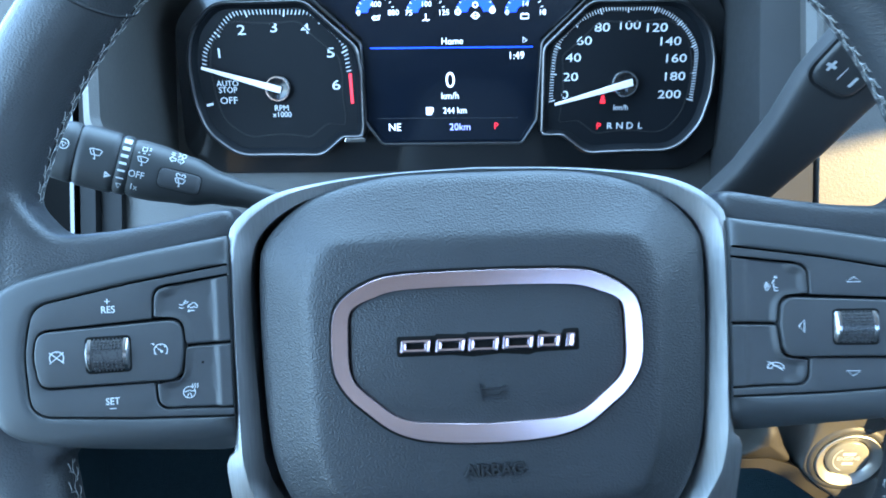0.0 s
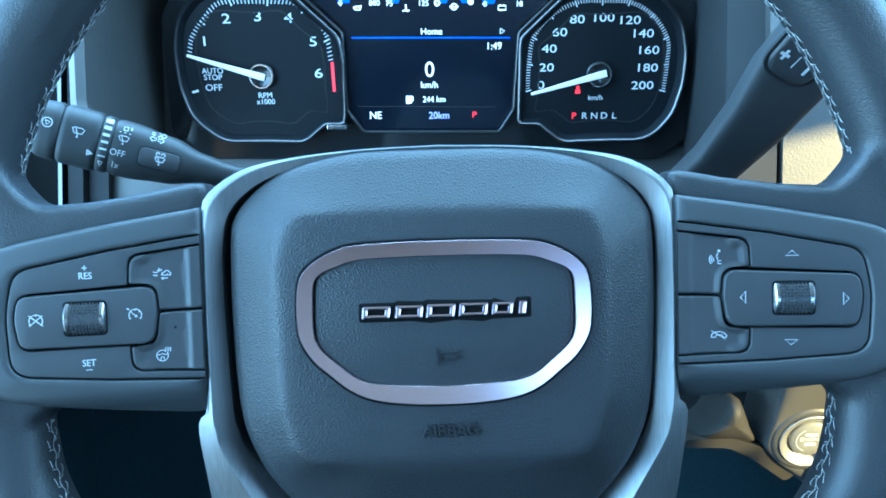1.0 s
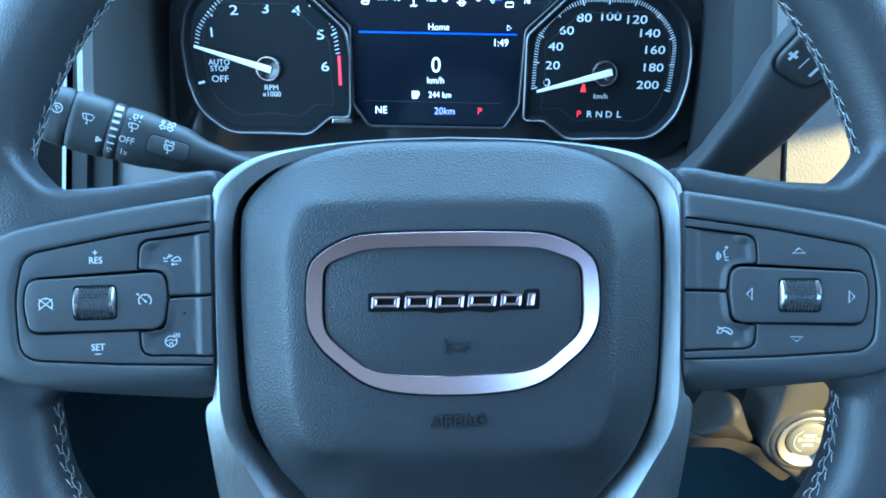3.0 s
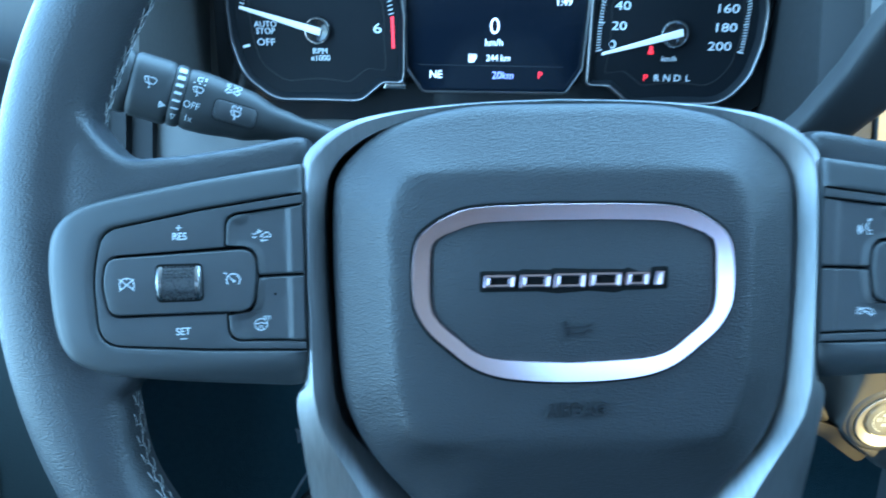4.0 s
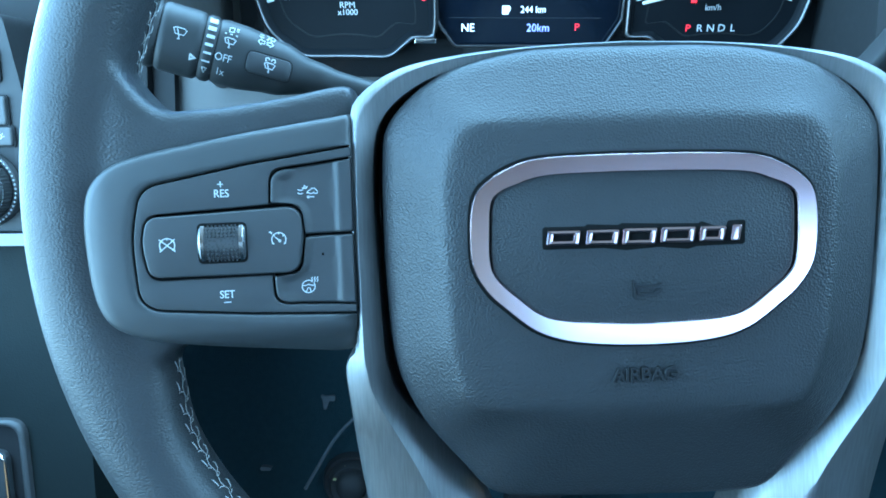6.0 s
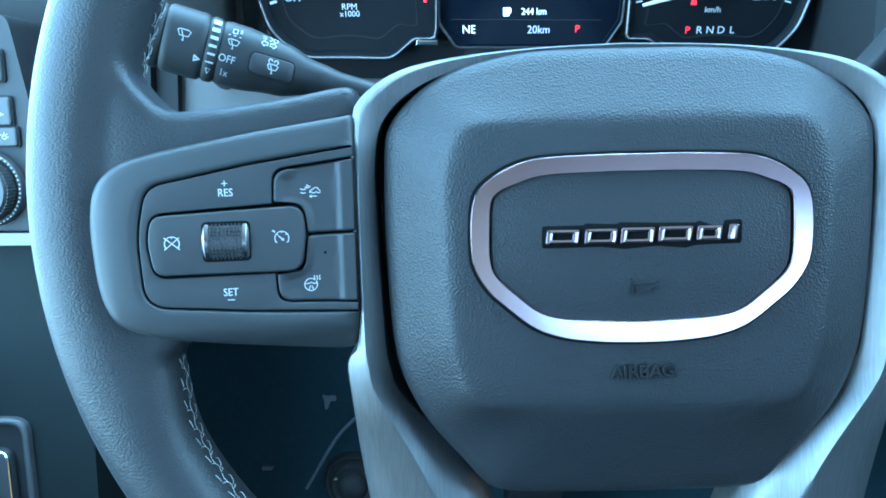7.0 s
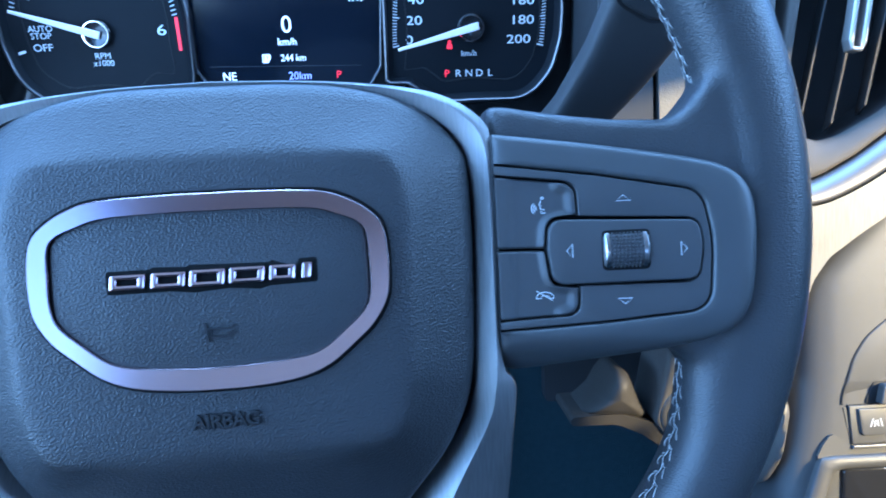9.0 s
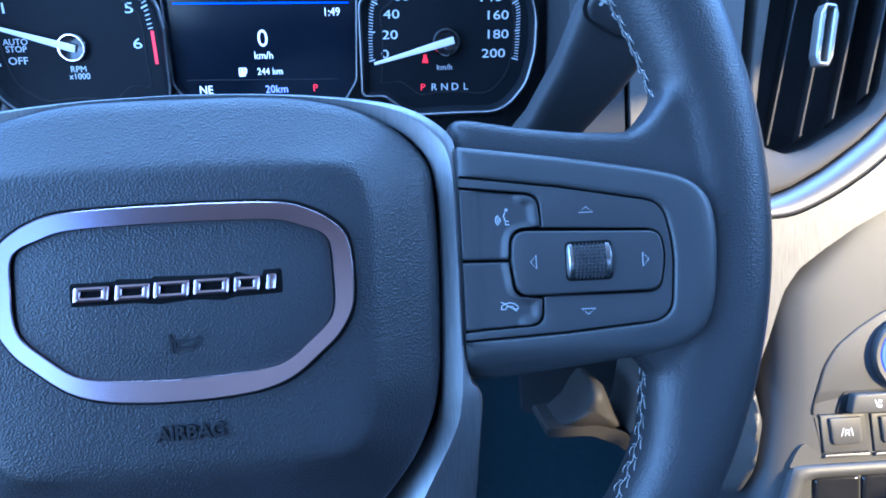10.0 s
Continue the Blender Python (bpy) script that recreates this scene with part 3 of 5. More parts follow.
def thumb_roller(full):
    """A roller lying in its slot, its face set with small studs; one has a bare band across."""
    cx, cz, r, deep = -0.1295, 0.0015, 0.0096, 0.0070
    bm = bmesh.new()
    n = 48
    ring = lambda x, rr: [(x, deep - rr * math.sin(2 * math.pi * k / n), cz + rr * math.cos(2 * math.pi * k / n)) for k in range(n)]
    loft([ring(cx - 0.0052, r), ring(cx + 0.0052, r)], cap_first=True, cap_last=True, bm=bm)
    for k in range(-6, 7):
        if not full and k in (-1, 0, 1):
            continue
        a = radians(90 + k * 6.7)
        for j in range(8):
            x = cx - 0.0041 + j * 0.00117
            m = Matrix.Translation((x, deep - (r + 0.00005) * math.sin(a), cz + (r + 0.00005) * math.cos(a))) @ Matrix.Rotation(a - math.pi / 2, 4, "X") @ Matrix.Rotation(math.pi / 2, 4, "X")
            bmesh.ops.create_cone(bm, cap_ends=True, segments=4, radius1=0.00066, radius2=0.00020, depth=0.0010, matrix=m @ Matrix.Rotation(math.pi / 4, 4, "Z"))
    for v in bm.verts:
        v.co = pod_bend(v.co)
    return bm


def roller_end(side):
    cx, cz, r, deep, n = -0.1295, 0.0015, 0.0098, 0.0070, 24
    rows = []
    for x, rr in ((0.0051, r - 0.0004), (0.0052, r), (0.0063, r), (0.0069, r - 0.0005), (0.0071, r - 0.0014)):
        rows.append([(cx + side * x, deep - rr * math.sin(radians(38 + 104 * k / n)), cz + rr * math.cos(radians(38 + 104 * k / n))) for k in range(n + 1)])
    bm = loft(rows, closed=False)
    for v in bm.verts:
        v.co = pod_bend(v.co)
    return bm


def control_pod(side):
    flip = (lambda bm: mirror_x(bm)) if side > 0 else (lambda bm: bm)
    o, i = star(pod_out, *POD_C, 180), star(panel_in, *POD_C, 180)
    rows = [(0.0, 0.024), (0.0, 0.0036), (0.03, 0.0022), (0.10, 0.0013), (0.22, 0.0008), (0.40, 0.0005), (0.58, 0.0002), (0.80, -0.0002), (0.93, -0.0002), (0.98, 0.0002), (1.0, 0.0010), (1.0, 0.008)]
    bm = loft([at_depth(blend(o, i, f), y) for f, y in rows])
    for v in bm.verts:
        v.co.y += 0.0085 * ease((-0.0275 - v.co.z) / 0.011)
        v.co = pod_bend(v.co)
    part("pod_trim", flip(bm), satin, wheel, "satin black trim round the thumb controls", smooth=60)
    part("pod_recess", flip(plate(panel_in, 0.0045, 0.009, 0, bend=pod_bend)), slot_black, wheel)
    keys = {}
    for name, outline, front in (("rocker_switch", rocker, 0.0), ("switch_plate", oval, -0.0009)):
        keys[name] = part(name, flip(plate(outline, front, 0.006, 0.0007, 3, bend=pod_bend)), key_black, wheel)
    keys["upper_button"] = part("upper_button", flip(key_cap(upper_key, -0.0995, 0.0165, upper_key[1:12])), key_black, wheel, smooth=60)
    keys["lower_button"] = part("lower_button", flip(key_cap(lower_key, -0.0995, -0.0090, lower_key[-12:-1])), key_black, wheel, smooth=60)
    part("roller_slot", flip(plate(box_outline(-0.1295, 0.0015, 0.0148, 0.0128, 0.0018), -0.0011, 0.001, 0.0002, bend=pod_bend)), slot_black, wheel)
    roller = part("thumb_roller", flip(thumb_roller(side > 0)), roller_black, wheel, "studded black roller")
    for end in (-1, 1):
        part("roller_cap", flip(roller_end(end)), roller_chrome, roller, "chrome roller end")
    return keys


left_keys, right_keys = control_pod(-1), control_pod(1)


def icon(lines, x, z, parent, front, width=0.00026, name="symbol", mat=ink):
    put = shift(x, front, z)
    part(name, strokes(lines, width, 0.00015, put=lambda p: pod_bend(put(p))), mat, parent, smooth=0)


def word(body, size, x, z, parent, front, wide=0.85):
    put = shift(x, front, z)
    part("lettering", lettering(body, size, 0.0001, wide, put=lambda p: pod_bend(put(p))), ink, parent, smooth=0)


K = 0.001
S = lambda lines, k=K: [[(x * k, z * k) for x, z in line] for line in lines]
PAN = 0.0009
gauge = [arc(0, 0, 2.4, -35, 215, 18), [(-2.4, -1.2), (-1.6, -1.6)], [(2.4, -1.2), (1.6, -1.6)], [(0, 2.4), (0, 1.8)], [(-1.7, 1.5), (-1.3, 1.1)], [(1.7, 1.5), (1.3, 1.1)]]
icon(S(gauge + [[(-2.5, -2.1), (2.5, 2.1)], [(-2.5, 2.1), (2.5, -2.1)]], 0.00092), -0.1458, 0.0014, left_keys["switch_plate"], -0.0010)
icon(S(gauge + [[(-1.2, 0.8), (0.3, -0.4)], arc(0.3, -0.5, 0.35, 0, 360, 8), [(-3.3, 2.7), (-2.2, 2.4)], [(-2.8, 2.9), (-2.3, 2.0)]], 0.00090), -0.1125, 0.0019, left_keys["switch_plate"], -0.0010)
word("RES", 0.0035, -0.1293, 0.0168, left_keys["rocker_switch"], -0.0001)
icon(S([[(-0.9, 0), (0.9, 0)], [(0, -0.9), (0, 0.9)]]), -0.1294, 0.0198, left_keys["rocker_switch"], -0.0001)
word("SET", 0.0035, -0.1292, -0.0151, left_keys["rocker_switch"], -0.0001)
icon(S([[(-1.1, 0), (1.1, 0)]]), -0.1292, -0.0175, left_keys["rocker_switch"], -0.0001)
car_mark = [[(0.2, -0.6), (0.6, 0.3), (1.4, 0.6), (2.0, 1.2), (3.0, 1.2), (3.6, 0.4), (4.0, 0.0), (3.8, -0.7), (3.0, -0.7), (2.6, -0.2), (2.1, -0.7), (1.2, -0.7), (0.8, -0.2), (0.2, -0.6)],
            [(-3.0, 0.9), (-2.0, 0.5), (-1.0, 0.8)], [(-3.0, -0.4), (-2.0, -0.8), (-1.2, -0.5)], [(-1.4, 1.3), (-0.6, 1.6), (-0.7, 2.4), (-0.1, 1.7), (0.6, 1.9), (0.0, 1.2), (-1.4, 1.3)], [(2.8, -1.9), (0.2, -1.9), (0.9, -1.4)], [(0.2, -1.9), (0.9, -2.4), (0.9, -1.9)]]
icon(S(car_mark, 0.00088), -0.1038, 0.0166, left_keys["upper_button"], PAN)
wheel_mark = [arc(-0.4, -0.6, 2.2, 50, 395, 20), [(-2.4, -0.2), (-1.2, -0.2), (-0.4, 0.2), (0.5, -0.2), (1.6, -0.2)], [(-1.2, -2.4), (-0.7, -1.1), (0.0, -1.1), (0.4, -2.4)]] + [[(x, 0.9), (x + 0.4, 1.5), (x, 2.1), (x + 0.4, 2.7)] for x in (0.7, 1.6, 2.5)]
icon(S(wheel_mark, 0.00092), -0.1040, -0.0134, left_keys["lower_button"], PAN)
icon(S([arc(0, 0, 0.22, 0, 360, 8)]), -0.0994, -0.0036, left_keys["lower_button"], PAN, 0.0005, "microphone_hole", slot_black)

tri = [[(-2.2, -0.9), (2.2, -0.9), (0, 0.9), (-2.2, -0.9), (2.2, -0.9)]]
icon(S(tri), 0.1294, 0.0180, right_keys["rocker_switch"], -0.0001)
icon(S([[(x, -z) for x, z in tri[0]]]), 0.1289, -0.0150, right_keys["rocker_switch"], -0.0001)
icon(S([[(z, x) for x, z in tri[0]]]), 0.1472, 0.0011, right_keys["switch_plate"], -0.0010)
icon(S([[(-z, x) for x, z in tri[0]]]), 0.1120, 0.0019, right_keys["switch_plate"], -0.0010)
voice = [arc(1.0, 2.4, 0.35, 0, 360, 10), [(0.6, 1.6), (-0.1, 0.2), (0.5, 0.0), (0.3, -0.5), (0.5, -1.2), (1.6, -1.3)], [(0.6, -1.6), (0.6, -2.4), (1.8, -2.4)]] + [arc(-0.4, -0.8, r, 130, 230, 6) for r in (0.7, 1.4, 2.1)]
icon(S(voice), 0.1035, 0.0168, right_keys["upper_button"], PAN)
phone = [[(-2.7, -0.9), (-2.4, 0.3), (-1.2, 1.0), (0.4, 1.2), (1.8, 0.8), (2.7, -0.1), (2.8, -0.9), (1.5, -0.9), (1.2, -0.1), (-0.8, 0.0), (-1.2, -0.9), (-2.7, -0.9)], [(-2.6, 1.6), (2.4, -1.6)]]
icon(S(phone), 0.1040, -0.0124, right_keys["lower_button"], PAN)


# ---- instrument cluster ----
CLUSTER = Matrix.Translation((-0.012, 0.283, 0.110)) @ pose(0, 0, 0, 16, 0.7, 0)
cluster = thing("instrument_cluster", "instrument cluster with two round-cornered dials and a lit display", "instrument cluster", CLUSTER)
MM = 0.001


def mm(pts):
    return [tuple(v * MM for v in p) for p in pts]


tach_edge = mm([(-182, 35, 60), (-177, 57, 34), (-160, 75, 24), (-97, 75.5, 16), (-62, 43, 16), (-59.5, 25, 10), (-60.5, -12, 4), (-62, -19.2, 1), (-75, -19, 8), (-92, -33, 16), (-154, -32, 26), (-175, -15, 32), (-181, 8, 50)])
speed_edge = mm([(63, 35, 10), (63.5, 41, 8), (95, 71, 16), (158, 70.5, 26), (176, 52, 34), (181.5, 30, 50), (181, 8, 50), (175.5, -14, 34), (160, -33, 28), (95, -34.5, 16), (77, -20.3, 8), (63, -20.2, 1)])
screen_edge = mm([(-60, 48, 2), (-92, 78, 2), (-92, 94, 4), (93, 92, 4), (93, 75, 2), (62, 46, 2), (61, -10, 6), (50, -25.5, 5), (-49, -25, 5), (-59.5, -10, 6)])
housing = rounded(mm([(-196, -30, 20), (-170, -48, 20), (170, -50, 20), (195, -30, 20), (190, 60, 30), (150, 104, 30), (-150, 106, 30), (-192, 60, 30)]))
part("housing", plate(housing, 0.008, 0.03, 0.002), gloss_black, cluster)


def bezel(edge, cx, cz, wide, front, mat, name, label):
    o = star(rounded(edge, 8), cx * MM, cz * MM, 180)
    i = [(x + (cx * MM - x) * wide * MM / max(math.hypot(x - cx * MM, z - cz * MM), 1e-6), z + (cz * MM - z) * wide * MM / max(math.hypot(x - cx * MM, z - cz * MM), 1e-6)) for x, z in o]
    part(name, frame_ring(o, i, front, 0.008, 0.0005, 0.0006), mat, cluster, label, smooth=50)
    return o, i


def inset(o, cx, cz, by):
    return [(x + (cx * MM - x) * by * MM / max(math.hypot(x - cx * MM, z - cz * MM), 1e-6), z + (cz * MM - z) * by * MM / max(math.hypot(x - cx * MM, z - cz * MM), 1e-6)) for x, z in o]


for edge, cx, cz in ((tach_edge, -120.6, 16), (speed_edge, 120.6, 15)):
    o, i = bezel(edge, cx, cz, 2.6, -0.004, dial_metal, "dial_bezel", "satin chrome dial bezel")
    part("dial_wall", loft([at_depth(i, -0.003), at_depth(inset(o, cx, cz, 6.0), 0.0005), at_depth(inset(o, cx, cz, 6.5), 0.006)]), dial_black, cluster, smooth=40)
    part("dial_face", plate(inset(o, cx, cz, 5.5), 0.0006, 0.006, 0), dial_black, cluster)
    inner = inset(o, cx, cz, 15)
    part("dial_step", frame_ring(inner, inset(o, cx, cz, 16), 0.0002, 0.003, 0.0, 0.0002), recess, cluster)
line = [(x, -0.002, z) for x, z in rounded(mm([(-93, 76), (-60.5, 45, 6), (-60, -9, 8), (-49, -25.2, 5), (50, -25.8, 5), (60.5, -9, 8), (63, 44, 6), (94, 73)]), 6)]
part("display_bezel", tube(line, 0.0009, 8), dial_metal, cluster, "satin chrome display frame")
part("display", plate(rounded(screen_edge), 0.003, 0.007, 0), screen_black, cluster)


def say(body, size, x, z, mat=ink, y=0.0004, wide=1.0):
    part("lettering", lettering(body, size * MM, 0.00005, wide, shift(x * MM, y, z * MM)), mat, cluster, smooth=0)


def mark(lines, width, x, z, mat=ink, y=0.0004):
    part("symbol", strokes([[(a * MM, b * MM) for a, b in line] for line in lines], width * MM, 0.0001, put=shift(x * MM, y, z * MM)), mat, cluster, smooth=0)


dial_ink = material("dial_print", (0.55, 0.59, 0.63), 0.5, vary=0.05, glow=0.030, vary_scale=300)
for body, x, z in (("1", -159.7, 40.1), ("2", -142.4, 55.3), ("3", -119.9, 56.6), ("4", -98.2, 55.3), ("5", -81.9, 39), ("6", -79.7, 16.9)):
    say(body, 9.4, x, z, dial_ink, wide=1.42)
for body, x, z in (("0", 79.9, 7), ("20", 83.5, 19.3), ("40", 85, 32.3), ("60", 91.9, 43.4), ("80", 103.7, 52), ("100", 121.5, 53), ("120", 139.7, 51.1), ("140", 149.5, 42), ("160", 154.2, 30.6), ("180", 154.3, 18.4), ("200", 152.2, 6.1)):
    say(body, 8.0, x, z, dial_ink, wide=1.36)
say("AUTO", 5.6, -156.3, 19.4, dial_ink)
say("STOP", 5.6, -156.6, 14.9, dial_ink)
say("OFF", 6.6, -156.7, 7.5, dial_ink, wide=1.1)
say("RPM", 5.6, -119.7, 1.6, dial_ink)
say("x1000", 5.4, -119.7, -3.0, dial_ink)
say("km/h", 5.2, 119.2, -2.2, dial_ink)
for body, x, m_ in (("P", 104.4, lit_red), ("R", 112, dial_ink), ("N", 119.1, dial_ink), ("D", 126.2, dial_ink), ("L", 133.4, dial_ink)):
    say(body, 6.6, x, -15.3, m_, wide=1.05)
belt = [arc(0, 2.0, 0.8, 0, 360, 8), [(-1.4, -2.4), (-1.2, 0.2), (0, 0.9), (1.2, 0.2), (1.4, -2.4)], [(-1.2, 0.2), (1.4, -2.4)], [(0, 0.8), (0, -2.4)], [(-0.7, 0.4), (-0.7, -2.4)]]
mark(belt, 0.9, 106.4, 3.4, lit_red)
mark([[(-2.4, -0.6), (2.4, 0.6)]], 1.7, -170.5, 5, dial_ink)
mark([[(0, 10.5), (0.3, -10.5)]], 2.0, -69.4, 14.5, lit_red)


def tick_ring(stations, major_every, total, long_, short, wide):
    """Ticks along a smooth scale through the stations, each towards the dial's pivot."""
    cx, cz = stations["pivot"]
    pts = spline([(x, z, 0) for x, z in stations["line"]], total)
    for k, p in enumerate(pts):
        d = Vector((cx - p.x, cz - p.y)).normalized()
        big = k % major_every == 0
        n = long_ if big else short
        mark([[(0, 0), (d.x * n, d.y * n)]], wide * (1.6 if big else 1.0), p.x, p.y, dial_ink)


tick_ring({"pivot": (-120.6, 15.9), "line": [(-173, 31), (-170.5, 42), (-166, 49), (-158, 58), (-148, 67.2), (-133, 68.6), (-119.5, 68.6), (-105, 68), (-92, 66.5), (-81, 57), (-71.5, 46), (-68.6, 27)]}, 10, 56, 4.6, 3.2, 0.6)
tick_ring({"pivot": (120.6, 14.6), "line": [(69, 2.8), (69.5, 21), (72.5, 41), (85, 56.3), (103.6, 65), (121.6, 65.6), (140.4, 64.4), (157, 55), (168.6, 38.4), (169.6, 20), (168.6, 1.9)]}, 10, 101, 4.2, 2.8, 0.5)


def needle(px, pz, tx, tz, back):
    d = Vector((tx - px, tz - pz)).normalized()
    s = Vector((-d.y, d.x))
    p, t = Vector((px, pz)) - d * back, Vector((tx, tz))
    pts = [p + s * 2.3, p - s * 2.3, Vector((px, pz)) - s * 2.4, t - s * 0.9, t + s * 0.9, Vector((px, pz)) + s * 2.4]
    part("needle", plate(mm([tuple(q) for q in pts]), -0.0055, -0.0042, 0.0004, 1), lit_needle, cluster, "white dial needle")
    n = 40
    ring = lambda r, y: [((px + r * math.cos(2 * math.pi * k / n)) * MM, y, (pz + r * math.sin(2 * math.pi * k / n)) * MM) for k in range(n)]
    part("needle_hub", loft([ring(9.5, 0.0), ring(9.2, -0.003), ring(8.4, -0.0038), ring(7.6, -0.0034)], cap_last=True), gloss_black, cluster)
    part("hub_ring", loft([ring(8.8, -0.0036), ring(8.4, -0.0042), ring(7.8, -0.0042), ring(7.4, -0.0036)]), chrome, cluster)


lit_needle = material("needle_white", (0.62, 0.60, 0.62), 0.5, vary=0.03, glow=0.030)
needle(-120.6, 15.9, -171.7, 31.2, 3)
needle(120.6, 14.6, 72.6, 1.6, 5)

# display content
D = 0.0028
say("0", 15.5, 0.1, 18.2, lit_white, D, 0.95)
say("km/h", 6.6, -0.2, 7.6, lit_white, D, 0.95)
say("244 km", 6.2, 3.0, -2.8, lit_white, D, 0.9)
say("NE", 7.6, -40.2, -14.2, lit_white, D, 0.95)
say("20km", 7.2, 6.5, -14.6, lit_violet, D, 0.95)
say("P", 6.8, 32.2, -14.4, lit_red, D)
say("1:49", 7.2, 46.0, 34.4, lit_white, D, 0.92)
say("Home", 6.4, 1.9, 44.9, lit_white, D, 0.95)
mark([[(-1.5, 1.8), (1.4, 0), (-1.5, -1.8), (-1.5, 1.8)]], 0.4, 52, 44.8, lit_white, D)
mark([[(-56, 0.6), (56, -0.6)]], 0.9, 1.2, 40.8, lit_blue, D)
mark([[(-50, 0.6), (50, -0.6)]], 0.2, -2.3, -7.9, dash_hard, D)
pump = [[(-2.2, -2.6), (-2.2, 2.4), (1.2, 2.4), (1.2, -2.6), (-2.2, -2.6)], [(-1.2, 0.4), (0.4, 0.4)], [(-1.2, 1.4), (0.4, 1.4)], [(1.2, -0.8), (2.2, -0.8), (2.4, 1.4), (1.8, 2.4)], [(-0.9, -2.2), (-0.9, 0)], [(0.1, -2.2), (0.1, 0)]]
mark(pump, 0.85, -14.8, -2.6, lit_white, D)


def mini_gauge(x, z, fill, left, mid, right):
    n = 14
    bm = bmesh.new()
    inner = arc(0, 0, 5.2, 180, 180 - 180 * fill, n)
    outer = arc(0, 0, 13.2, 180, 180 - 180 * fill, n)
    put = shift(x * MM, D, z * MM)
    loft([[put(Vector((a * MM, 0, b * MM * 0.85))) for a, b in inner], [put(Vector((a * MM, -0.0001, b * MM * 0.85))) for a, b in outer]], closed=False, bm=bm)
    part("mini_gauge", bm, lit_blue, cluster, smooth=0)
    for k in range(11):
        a = radians(180 - 18 * k)
        mark([[(11.6 * math.cos(a), 10 * math.sin(a)), (13.4 * math.cos(a), 11.6 * math.sin(a))]], 0.5, x, z, lit_white, D - 0.0003)
    if left:
        say(left, 5.2, x - 11.5, z - 0.2, lit_white, D - 0.0003)
    if mid:
        say(mid, 5.0, x + 0.4, z + 5.2, lit_white, D - 0.0003)
    if right:
        say(right, 5.2, x + 12.2, z - 0.4, lit_white, D - 0.0003)


mini_gauge(-49.8, 65.0, 0.45, "0", "400", "800")
mini_gauge(-15.6, 64.4, 0.5, "75", "100", "125")
mini_gauge(18.0, 64.0, 1.0, "", "", "")
mini_gauge(51.1, 63.2, 0.62, "0", "14", "18")
mark([[(-3, 0), (-1.5, 1), (1, 1), (3, 1.6)], [(-2, -1), (2, -1), (2.2, 0.6)], [(-2, -1), (-2, 0.6)]], 0.9, -49.6, 61.4, lit_white, D)
mark([[(0, -1), (0, 3)], [(-2.4, -1.6), (-0.8, -0.9), (0.8, -1.6), (2.4, -0.9)]], 0.9, -15.6, 60.6, lit_white, D)
mark([arc(0, 0, 1.7, 0, 360, 12)], 1.0, 6.2, 64.2, lit_white, D - 0.0003)
mark([arc(0, 0, 1.1, 0, 360, 12)], 2.2, 29.6, 64.8, lit_white, D - 0.0003)
mark([arc(0, 0, 2.0, 0, 360, 12), [(-3.2, 0), (3.2, 0)]], 0.8, 18, 61.6, lit_white, D)
mark([arc(0, 0, 1.6, 0, 360, 12)], 1.0, 18, 68.6, lit_white, D - 0.0003)
mark([[(-2.6, -1.6), (-2.6, 1.2), (2.6, 1.2), (2.6, -1.6), (-2.6, -1.6)], [(-1.6, 1.8), (-0.8, 1.8)], [(0.8, 1.8), (1.6, 1.8)]], 0.8, 51.4, 60.6, lit_white, D)
say("AUTO", 4.6, 71, 76.4, lit_white, D)
mark([[(-2.6, 3.2), (2.6, 3.2)], [(-2.6, -3.2), (2.6, -3.2)], [(-2.6, 4.2), (-2.6, 2.2)], [(2.6, 4.2), (2.6, 2.2)], [(-2.6, -4.2), (-2.6, -2.2)], [(2.6, -4.2), (2.6, -2.2)]], 1.2, 71, 76.4, lit_white, D)
mark([[(-3.5, 0), (3.5, 0)], [(-3.5, 1.6), (-0.5, 1.6)], [(-3.5, -1.6), (-0.5, -1.6)]], 0.9, -1, 77, lit_white, D)
# plain badge bar between the left dial and the display
part("badge_bar", plate(rounded(mm([(-75.5, -22.6, 0.4), (-61, -22.8, 0.4), (-61, -19.4, 0.4), (-75, -19.2, 0.4)])), -0.0052, 0.004, 0.0005), bright, cluster)

# ---- wiper and signal stalk ----
AX = Vector((0.071, 0.024, -0.0215)).normalized()
up = Vector((0, 0, 1))
up = (up - AX * up.dot(AX)).normalized()
fwd = up.cross(AX)
STALK = Matrix.Translation((-0.1536, 0.0925, 0.0668)) @ Matrix(((AX.x, fwd.x, up.x), (AX.y, fwd.y, up.y), (AX.z, fwd.z, up.z))).to_4x4()
stalk = thing("control_stalk", "black plastic wiper and signal stalk with white symbols", "control stalk", STALK)


def stalk_half(s):
    """Half height and half depth of the lever at s metres along it."""
    st = [(-0.040, 0.0132, 0.0108), (-0.027, 0.0142, 0.0118), (-0.010, 0.0142, 0.0118), (0.004, 0.0136, 0.0114), (0.022, 0.0116, 0.0102), (0.038, 0.0076, 0.0076), (0.050, 0.0062, 0.0062), (0.090, 0.0062, 0.0062)]
    for (a, h0, d0), (b, h1, d1) in zip(st, st[1:]):
        if s <= b:
            f = max(0.0, (s - a) / (b - a))
            f = f * f * (3 - 2 * f)
            return h0 + (h1 - h0) * f, d0 + (d1 - d0) * f
    return 0.008, 0.008


